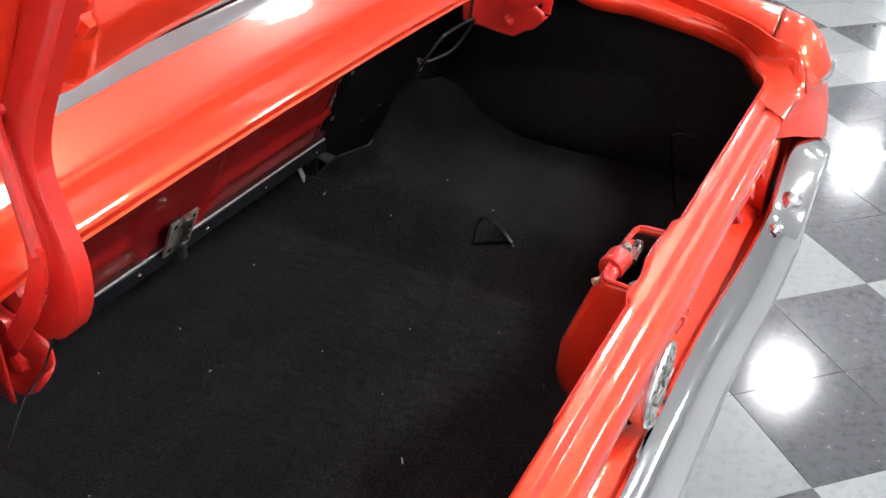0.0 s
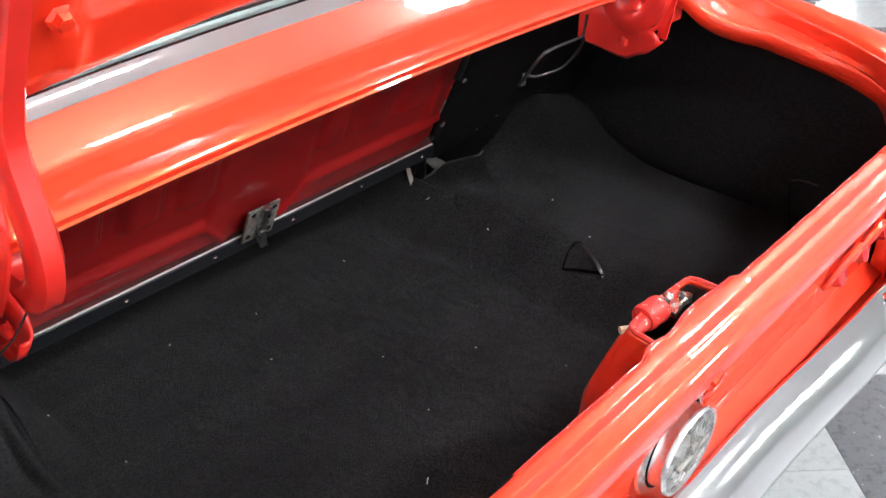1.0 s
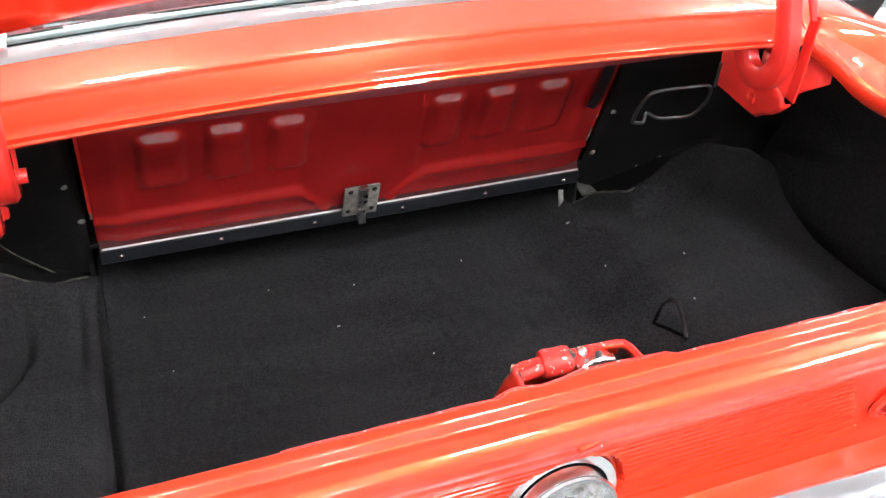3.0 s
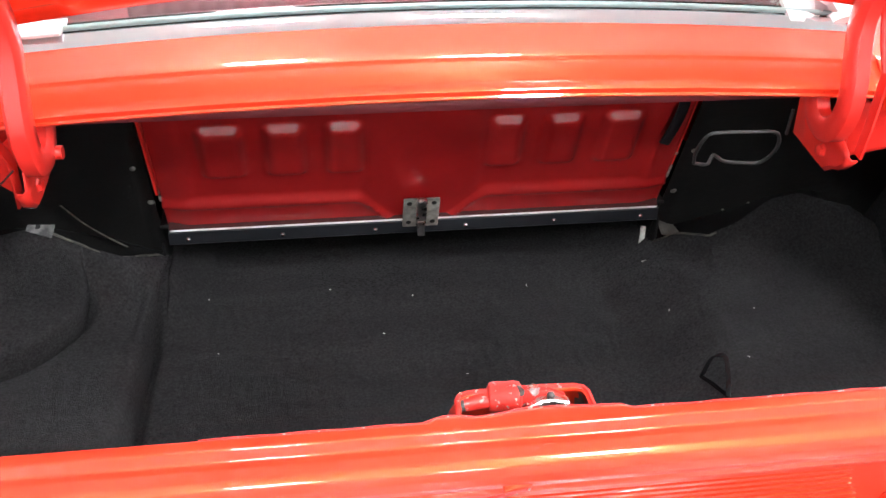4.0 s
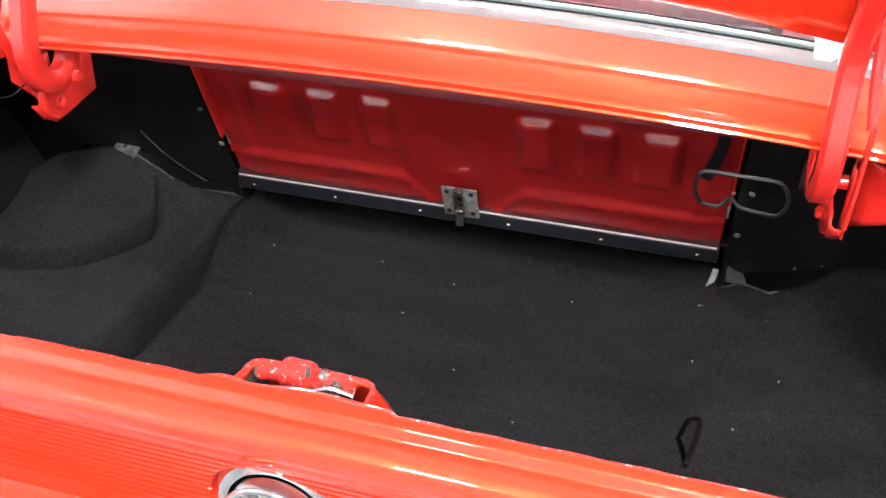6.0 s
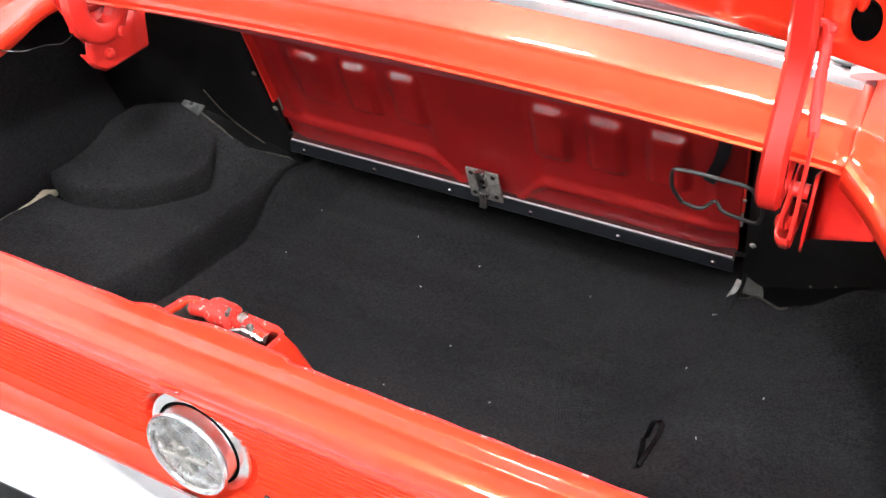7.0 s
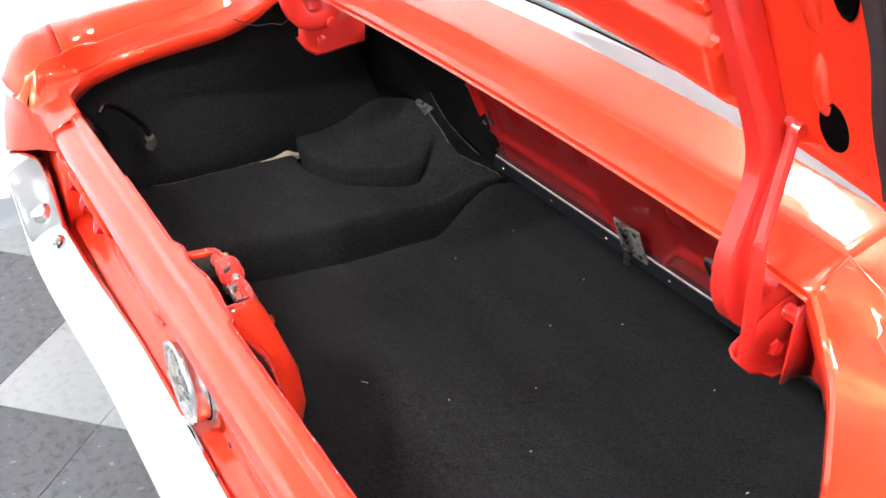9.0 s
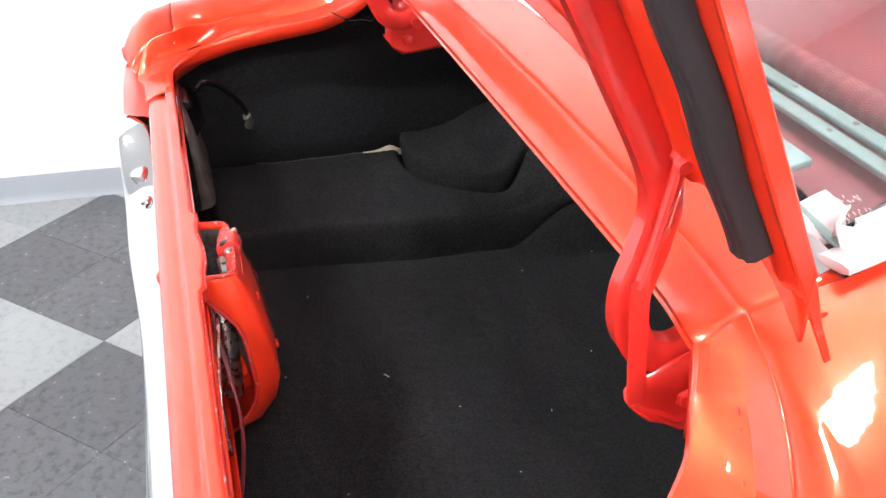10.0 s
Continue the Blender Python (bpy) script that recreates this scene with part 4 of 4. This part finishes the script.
    part("pawl", bar(smooth_line([(0.030, -0.722, 0.838), (0.048, -0.721, 0.845), (0.070, -0.720, 0.840)], 4), 0.011, 0.012, (0, 1, 0), None, 0.35), chrome_worn, br, "bare steel pawl")
    part("claw_bolt", revolve([(0.0, 0.006), (0.004, 0.0055), (0.0065, 0.003), (0.007, -0.004), (0.0, -0.004)], pose(0.036, -0.711, 0.853, 20, 15, 0), 14), chrome_worn, br, "dull steel bolt head")
    part("claw_bolt", revolve([(0.0, 0.005), (0.003, 0.004), (0.0045, 0.0)], pose(0.052, -0.720, 0.852, 30, 10, 0), 12), claw_steel, br)
    part("lock_pin", tube([(-0.030, -0.705, 0.842), (-0.040, -0.698, 0.842)], 0.0045, 8), cream, br, "brass lock pin")
    part("lock_plate", box(0.020, -0.7485, 0.838, 0.10, 0.004, 0.03, 0.001), grey_metal, br)
    for x, y, z in ((0.066, -0.6825, 0.80), (0.085, -0.6645, 0.735), (0.085, -0.6655, 0.69)):
        part("bracket_screw", revolve([(0.0, 0.004), (0.005, 0.003), (0.007, 0.0)], pose(x, y, z, -80, 0, 0), 12), paint, br)
    return br


lock_bracket()
part("lock_rod", tube(smooth_line([(0.10, -0.735, 0.80), (0.15, -0.742, 0.76), (0.19, -0.745, 0.72), (0.215, -0.74, 0.67)]), 0.0025, 6), chrome_worn, car, "thin wire lock rod")

# ---------------------------------------------------------------- hinges and lid
def hinge(s):
    x = 0.508 * s
    h = part("lid_hinge", bar(smooth_line([(x, -0.560, 1.47), (x, -0.492, 1.35), (x, -0.430, 1.24), (x, -0.391, 1.168), (x, -0.380, 1.125), (x, -0.386, 1.085), (x, -0.396, 1.045), (x, -0.394, 1.010), (x, -0.378, 0.981), (x, -0.352, 0.971), (x, -0.328, 0.980), (x, -0.314, 1.002)], 6), 0.027, 0.033, (1, 0, 0), None, 0.35), paint_inner, car, "red gooseneck lid hinge", 40)
    rod = part("link", tube(smooth_line([(s * 0.512, -0.384, 1.174), (s * 0.523, -0.380, 1.178), (s * 0.529, -0.381, 1.166), (s * 0.534, -0.393, 1.11), (s * 0.540, -0.406, 1.068)], 5), 0.006, 10), paint_inner, h, "bent red link rod")
    part("link_strap", bar([(s * 0.541, -0.407, 1.076), (s * 0.541, -0.404, 1.05)] + ([(s * 0.541, -0.398, 0.99), (s * 0.540, -0.392, 0.945)] if s > 0 else [(s * 0.543, -0.385, 1.01), (s * 0.541, -0.350, 0.965)]), 0.004, 0.017, (1, 0, 0)), paint_inner, rod, "flat red link strap")
    side = ([(-0.396, 0.943, 0.951), (-0.385, 0.931, 0.958)] if s > 0 else []) + [(-0.374, 0.938 if s < 0 else 0.921, 0.962), (-0.357, 0.914, 0.970), (-0.340, 0.903, 0.978), (-0.320, 0.904, 0.984), (-0.285, 0.909, 0.992), (-0.245, 0.914, 1.000)]
    part("bracket", grid([[(s * 0.538, y, lo - 0.001), (s * 0.530, y, lo - 0.001), (s * 0.5265, y, lo + 0.003), (s * 0.526, y, lerp(lo, hi, 0.5)), (s * 0.526, y + 0.002, hi)] for y, lo, hi in side]), paint_inner, h, "folded red hinge bracket", 40, 0.003)
    part("gusset", grid([mirror([tuple(Vector((0.553, -0.305, 1.005)).lerp(Vector((0.622 if s > 0 else 0.590, -0.378 if s > 0 else -0.344, 0.985)), f) * (1 - g) + Vector((0.556, -0.308, 0.902)).lerp(Vector((0.622 if s > 0 else 0.590, -0.378 if s > 0 else -0.344, 0.955)), f) * g) for f in (0, 0.25, 0.5, 0.75, 1.0)], s) for g in (0, 0.1, 0.35, 0.65, 0.9, 1.0)]), paint_inner, h, "red sheet gusset beside the hinge", 40, 0.003)
    part("gusset_flange", grid([mirror([(x, y, z) for x, y in ((0.553, -0.305), (0.548, -0.325), (0.551, -0.342))], s) for z in (0.90, 0.93, 0.96, 0.99)]), paint_inner, h, "", 40, 0.003)
    for face, away in ((0.5275, 90), (0.5225, -90)):
        part("hinge_bolt", revolve([(0.0, 0.008), (0.005, 0.008), (0.0085, 0.006), (0.0085, 0.002), (0.011, 0.0)], pose(s * face, -0.333, 0.928, 0, away * s, 0), 6), paint_inner, h)
    part("hinge_bolt", revolve([(0.0, 0.007), (0.006, 0.006), (0.008, 0.0)], pose(s * 0.53, -0.379, 1.172, 0, 90 * s, 0), 12), paint_inner, h)
    part("pivot_sleeve", revolve([(0.0, -0.018), (0.009, -0.018), (0.009, 0.028), (0.0, 0.028)], pose(s * 0.515, -0.325, 0.968, 0, 90, 0), 16), paint_inner, h)
    return h


hinge(1)
hinge(-1)

# torsion spring loops under the deck
part("torsion_rod", tube(smooth_line([(0.384, -0.232, 0.866), (0.374, -0.255, 0.895), (0.376, -0.278, 0.930), (0.392, -0.284, 0.938), (0.44, -0.286, 0.938), (0.475, -0.288, 0.936), (0.490, -0.27, 0.905), (0.484, -0.245, 0.870), (0.462, -0.230, 0.862), (0.436, -0.222, 0.862), (0.422, -0.212, 0.868), (0.408, -0.225, 0.860), (0.384, -0.232, 0.866)], 6), 0.0027, 8), steel_dark, car, "bent dark steel lid spring rod")
part("torsion_rod", tube([(0.50, -0.275, 0.965), (0.50, -0.27, 0.925)], 0.0025, 8), steel_dark, car)


# trunk lid, standing open
def lid_point(u, s, off=0.0):
    return Vector((u, -0.335 - 0.45 * s - 0.893 * off, 1.176 - 0.155 * u * u + 0.893 * s - 0.45 * off))


def lid_half(s):
    return 0.680 - 0.006 * (1 - step(0.0, 0.05, s))


lid = part("trunk_lid", grid([[tuple(lid_point(f * lid_half(s), s, -0.030 + 0.024 * abs(f) ** 8 + 0.022 * (1 - step(0.0, 0.06, s)))) for f in np.linspace(-1, 1, 41)] for s in np.linspace(0.0, 0.50, 18)]), paint, car, "red trunk lid standing open over the rear window", 40, 0.003)
rim = bmesh.new()
bar([tuple(lid_point(f * lid_half(0), 0.0, -0.005)) for f in np.linspace(-0.985, 0.985, 41)], 0.012, 0.006, (0, -0.893, -0.45), rim, 0.4)
part("front_lip", rim, paint, lid)
for s in (1, -1):
    rows = []
    for v in (-0.036, -0.030, -0.018, 0.003, 0.02, 0.04, 0.07, 0.12, 0.2, 0.3, 0.4, 0.5):
        w = 0.0028 + 0.0052 * step(-0.04, 0.12, v)
        u = lid_half(max(v, 0)) - 0.004 + 0.002 * min(0, v)
        rows.append([tuple(lid_point(s * (u + a * 0.006 * (w / 0.011)), v, 0.001 + b * w)) for a, b in ((-1, -0.8), (-0.6, -1), (0.6, -1), (1, -0.8), (1, 0.8), (0.6, 1), (-0.6, 1), (-1, 0.8))])
    part("side_lip", grid(rows, None, True), paint, lid)


def lid_inner(f, s):
    u = f * (lid_half(s) - 0.004)
    a = abs(u)
    o = 0.004
    o += 0.018 * pad(a, s, 0.43, 0.535, 0.03, 0.60, 0.010) + 0.003 * pad(a, s, 0.53, 0.605, 0.02, 0.60, 0.012)
    o += 0.014 * pad(u, s, -0.44, 0.44, 0.01, 0.085, 0.012)
    o -= 0.018 * pad(a, s, 0.04, 0.42, 0.12, 0.42, 0.015)
    o += 0.010 * pad(a, s, 0.612, 0.665, 0.03, 0.6, 0.006)
    return tuple(lid_point(u, s, o))


def strip_bar(s):
    """Two soft ribs side by side, ragged at the lower end."""
    bm = bmesh.new()
    for u, w, v0 in ((0.634, 0.020, 0.060), (0.652, 0.018, 0.072)):
        bar([tuple(lid_point(s * (u + 0.0012 * math.sin(40 * v)), v, 0.022 + 0.001 * math.sin(55 * v))) for v in np.linspace(v0, 0.5, 40)], w, 0.022, (1, 0, 0), bm, 0.42)
    return bm


inner = part("inner_frame", grid([[lid_inner(f, s) for f in np.linspace(-1, 1, 150)] for s in np.linspace(0.004, 0.498, 60)]), paint, lid, "pressed red inner frame of the lid", 50)
for s in (1, -1):
    part("weatherstrip", strip_bar(s), rubber, lid, "dark rubber weatherstrip along the lid's edge", 70)
    for u, v, r, long in ((0.560, 0.066, 0.0125, 1.9), (0.588, 0.225, 0.011, 3.0)):
        o = lid_point(s * u, v, 0.0082)
        m = Matrix.Translation(o) @ Vector((0, -0.893, -0.45)).to_track_quat("Z", "Y").to_matrix().to_4x4() @ Matrix.Diagonal((1.0, long, 1.0, 1.0))
        # Black disc on the frame stands in for the hole's darkness.
        part("frame_hole", revolve([(0.0, 0.0004), (r, 0.0004), (r * 1.05, 0.0022), (r * 1.14, 0.0)], m, 36), void_black, inner, "oval hole in the frame, drawn as a black disc")
    for v in (0.105, 0.19):
        o = lid_point(s * 0.553, v, 0.006)
        m = Matrix.Translation(o) @ Vector((0, -0.893, -0.45)).to_track_quat("Z", "Y").to_matrix().to_4x4() @ Matrix.Diagonal((0.6, 2.2, 1.0, 1.0))
        part("frame_boss", revolve([(0.0, 0.010), (0.006, 0.0095), (0.012, 0.006), (0.016, 0.0)], m, 20), paint, inner)
    for v in (0.105, 0.15):
        o = lid_point(s * 0.456, v, 0.028)
        m = Matrix.Translation(o) @ Vector((0, -0.893, -0.45)).to_track_quat("Z", "Y").to_matrix().to_4x4()
        part("frame_bolt", revolve([(0.0, 0.010), (0.007, 0.010), (0.009, 0.007), (0.009, 0.003), (0.013, 0.0)], m, 6), paint, lid, "red painted hinge bolt")

# ---------------------------------------------------------------- carpet
# front edge of the carpet beyond the seat door: distance from the middle, place, height on either side
CARPET_EDGE = [(0.440, 0.040, 0.590, 0.572), (0.477, 0.010, 0.612, 0.600), (0.517, -0.042, 0.646, 0.624), (0.563, -0.048, 0.676, 0.650), (0.600, -0.053, 0.700, 0.684), (0.620, -0.055, 0.712, 0.700), (0.658, -0.075, 0.720, 0.720), (0.745, -0.092, 0.700, 0.700), (0.800, -0.100, 0.665, 0.665)]
# crease along the raised left-hand side: place, distance from the middle
CREASE = [(-0.78, 0.520), (-0.53, 0.498), (-0.35, 0.470), (-0.15, 0.468), (-0.05, 0.463), (0.00, 0.452), (0.06, 0.445)]


def carpet_front(x):
    return 0.255 if abs(x) < 0.440 else at_y(CARPET_EDGE, abs(x), 1)


def ledge(u):
    return math.sqrt(1 - (1 - min(1.0, max(0.0, u) / 0.034)) ** 2)


def dome_rim(d):
    return math.sqrt(1 - min(1.0, max(0.0, d - 0.152) / 0.030) ** 2)


def carpet_point(x, y):
    """The ledge's face and the dome's rim hang over a little at their tops."""
    z = carpet_z(x, y)
    if x > 0:
        return x, y, z
    u = -x - at_y(CREASE, y, 1)
    dx, dy = -x - 0.745, (y + 0.080) / 1.06
    d = math.hypot(dx, dy)
    push = 0.034 * dome_rim(d) * step(0.05, 0.15, d) * (1 - step(-0.11, -0.05, y)) / max(d, 0.01)
    x += 0.026 * ledge(u) * (1 - step(0.02, 0.10, u)) - push * dx
    return max(x, -0.7965), y + push * dy, z


def carpet_z(x, y):
    a = abs(x)
    z = 0.503 + 0.012 * (y + 0.3)
    if x < 0:
        u = a - at_y(CREASE, y, 1)
        front = step(-0.14, 0.01, y)
        low = z + 0.092 * front * step(0.375, 0.450, a)
        top = z + 0.078 + 0.024 * front
        z = low
        if u > 0:
            z = low + (top - low) * ledge(u)
        z -= 0.020 * (1 - 0.5 * front) * math.exp(-((u + 0.004) / 0.010) ** 2)
        z -= 0.016 * math.exp(-((u - 0.040) / 0.008) ** 2) * step(-0.22, -0.10, y)
    else:
        z += 0.074 * step(0.33, 0.48, a) + 0.008 * math.exp(-((a - 0.43) / 0.05) ** 2) * math.sin(9 * y)
    d = math.hypot(a - 0.745, (y + 0.080) / 1.06)
    if x < 0:
        z += 0.040 * dome_rim(d) + 0.026 * (1 - step(0.0, 0.140, d)) - 0.030 * math.exp(-((d - 0.187) / 0.010) ** 2)
    else:
        z += 0.030 * (1 - step(0.09, 0.20, d)) + 0.020 * (1 - step(0.0, 0.13, d))
    if a > 0.445:
        z = lerp(z, at_y(CARPET_EDGE, a, 2 if x < 0 else 3), math.exp(-((carpet_front(x) - y) / 0.040) ** 2) * step(0.445, 0.475, a))
    z += 0.0035 * noise.noise((x * 6, y * 6, 0.3)) + 0.002 * noise.noise((x * 17, y * 17, 4.0)) + 0.0012 * noise.noise((x * 70, y * 70, 7.0))
    return z


rows = []
for x in sorted(set(np.linspace(-0.797, 0.797, 400)) | set(np.linspace(-0.5605, -0.4415, 70))):
    yf = carpet_front(x)
    row = [carpet_point(x, y) for y in list(np.linspace(-0.780, -0.125, 112)) + list(np.linspace(-0.119, yf, 36))]
    row = [(row[0][0], row[0][1], row[0][2] - 0.012)] + row + [(row[-1][0], yf + 0.002, row[-1][2] - 0.012)]
    rows.append(row)
carpet = part("trunk_carpet", grid(rows), carpet_mat, None, "", 80)
tagged(carpet, "black pile carpet lining the trunk floor", "carpet")

for s in (1, -1):
    col = 3 if s > 0 else 2
    foot_rows = []
    for x in np.linspace(0.446, 0.700, 12):
        z = at_y(CARPET_EDGE, x, col)
        back = pillar_point(x, z + 0.012)
        foot_rows.append([(s * x, lerp(carpet_front(x) - 0.006, back[1], f), lerp(z - 0.008, z + 0.012, f * f) + 0.003 * noise.noise((x * 30, f * 3, s * 2.0))) for f in (0.0, 0.3, 0.6, 0.85, 1.0)])
    part("bulkhead_foot", grid(foot_rows), pan_black, car, "black painted foot of the bulkhead", 40, 0.002)

# small things on the carpet
random.seed(11)
lint = bmesh.new()
SPECKS = [(-0.014, -0.004), (0.201, 0.007), (-0.076, -0.117), (0.417, -0.156), (0.541, -0.213), (0.479, -0.339), (-0.10, -0.473)]
for k in range(17):
    if k < len(SPECKS):
        x, y, l = *SPECKS[k], 0.0020
    else:
        x, y, l = random.uniform(-0.42, 0.5), random.uniform(-0.7, 0.03), random.uniform(0.0005, 0.0010)
    a = random.uniform(0, math.pi)
    q = Vector((math.cos(a), math.sin(a), 0)) * l
    p = Vector((x, y, carpet_z(x, y) + 0.0025))
    if k == 6:
        q = Vector((0.7, 0.5, 0)) * 0.007
    tube([p - q, p + Vector((0, 0, 0.0008)), p + q], 0.0006, 5, lint)
tagged(part("lint", lint, lint_mat, None), "pale lint flecks scattered on the black carpet", "lint", kind="stuff")

# torn carpet loop, binding strips and clips
strap = part("carpet_strap", bar(smooth_line([(0.410, -0.332, carpet_z(0.410, -0.332) - 0.004), (0.418, -0.336, 0.575), (0.427, -0.342, 0.588), (0.434, -0.352, 0.589), (0.432, -0.370, 0.578), (0.427, -0.390, 0.568), (0.421, -0.410, carpet_z(0.421, -0.410) - 0.002)], 6), 0.007, 0.0025, (0.9, 0.1, 0.5)), strap_mat, None)
# Flat black strip on the carpet, painted for the dark gap below the strap.
part("strap_gap_shade", bar([(lerp(0.409, 0.424, f), lerp(-0.335, -0.408, f), carpet_z(lerp(0.409, 0.424, f), lerp(-0.335, -0.408, f)) + 0.0015) for f in (0.0, 0.2, 0.4, 0.6, 0.8, 1.0)], 0.008, 0.002, (1, 0.2, 0), None, 0.4), void_black, strap, "black strip drawn for the dark gap under the strap")
tagged(strap, "curled shiny black strap poking through the carpet", "strap")
clip = part("metal_tab", bar(smooth_line([(0.437, 0.066, 0.588), (0.434, 0.058, 0.574), (0.428, 0.042, 0.558), (0.423, 0.018, 0.540), (0.420, -0.006, carpet_z(0.420, -0.006) + 0.001)]), 0.010, 0.002, (1, 0, 0.3), None, 0.4), latch_steel, None)
tagged(clip, "bare metal tab at the carpet's front corner", "clip")
patch = bmesh.new()
grid([[(-0.7945, lerp(-0.372, -0.272, f), 0.570), (-0.7950, lerp(-0.372, -0.272, f), 0.583), (-0.7965, lerp(-0.372, -0.272, f), 0.583 + 0.033 * math.sin(math.pi * f ** 2.0) ** 0.8)] for f in np.linspace(0.0, 1.0, 15)], patch)
gap = part("backing_gap", patch, cream, None, "", 40, 0.002)
tagged(gap, "cream board showing at a gap in the liner", "board")
part("seam", tube([(-0.793, y, carpet_z(-0.793, y) + 0.002 + 0.001 * math.sin(60 * y)) for y in np.linspace(-0.60, -0.365, 12)], 0.0013, 5), cloth_edge, gap)
for s in (-1, 1):
    edge = part("carpet_binding", tube(smooth_line([(s * x, carpet_front(x) - 0.004 + 0.002 * math.sin(70 * x), carpet_z(s * x, carpet_front(x)) + 0.002 + 0.002 * math.sin(43 * x)) for x in np.linspace(0.446, 0.625 if s < 0 else 0.530, 16)], 3), 0.0020, 6), cloth_edge, None)
    tagged(edge, "frayed olive binding along the carpet's front edge", "binding")
cable = part("loose_cable", tube(smooth_line([(-0.640, -0.452, 0.952), (-0.632, -0.436, 0.944), (-0.610, -0.418, 0.942), (-0.580, -0.402, 0.952), (-0.552, -0.393, 0.957), (-0.530, -0.388, 0.975)], 6), 0.0012, 6), strap_mat, None)
tagged(cable, "thin black cable looped between gutter and hinge", "cable")
tie = part("loose_wire", tube(smooth_line([(-0.577, -0.072, 0.762), (-0.550, -0.055, 0.717), (-0.526, -0.030, 0.678), (-0.503, 0.004, 0.637), (-0.482, 0.028, 0.606), (-0.462, 0.034, 0.596)]), 0.0015, 6), cloth_edge, None)
tagged(tie, "loose olive wire hanging down the bulkhead", "wire")

# ---------------------------------------------------------------- floor tiles
TILE, U0, V0 = 0.305, -1.45, -0.03
tile_bm = bmesh.new()
bmesh.ops.create_cube(tile_bm, size=1.0)
bmesh.ops.scale(tile_bm, vec=(TILE - 0.0012, TILE - 0.0012, 0.004), verts=tile_bm.verts)
bmesh.ops.bevel(tile_bm, geom=[e for e in tile_bm.edges if all(v.co.z > 0 for v in e.verts)], offset=0.0006, segments=1, affect="EDGES")
tile_mesh = {}
for key, mat in ((0, tile_dark), (1, tile_light)):
    me = bpy.data.meshes.new("tile")
    tile_bm.to_mesh(me)
    me.materials.append(mat)
    tile_mesh[key] = me
tile_bm.free()
R = math.sqrt(0.5)
far = {0: ([], []), 1: ([], [])}
count = 0
for i in range(-60, 70):
    for j in range(-60, 70):
        u, v = U0 + (i + 0.5) * TILE, V0 + (j + 0.5) * TILE
        x, y = (u + v) * R, (u - v) * R
        if not (ROOM_X0 - 0.1 < x < ROOM_X1 and ROOM_Y0 < y < ROOM_Y1):
            continue
        shade = (i // 2 + j // 2) % 2
        near = (x < -0.6 and -2.6 < y < 1.0) or (0.5 < x < 4.4 and -2.4 < y < 1.2)
        if near and count < 300:
            ob = new("tile", tile_mesh[shade])
            ob.matrix_basis = pose(x, y, -0.002, 0, 0, 45)
            ob.parent = floor
            count += 1
        else:
            verts, faces = far[shade]
            n = len(verts)
            h = TILE * 0.5 - 0.0006
            verts += [((u + a * h + v + b * h) * R, (u + a * h - v - b * h) * R, 0.0) for a, b in ((-1, -1), (1, -1), (1, 1), (-1, 1))]
            faces.append((n, n + 3, n + 2, n + 1))
for shade, mat in ((0, tile_dark), (1, tile_light)):
    me = bpy.data.meshes.new("far_tiles")
    me.from_pydata(far[shade][0], [], far[shade][1])
    me.materials.append(mat)
    ob = new("far_tiles", me)
    ob.parent = floor
    tagged(ob, kind="stuff")
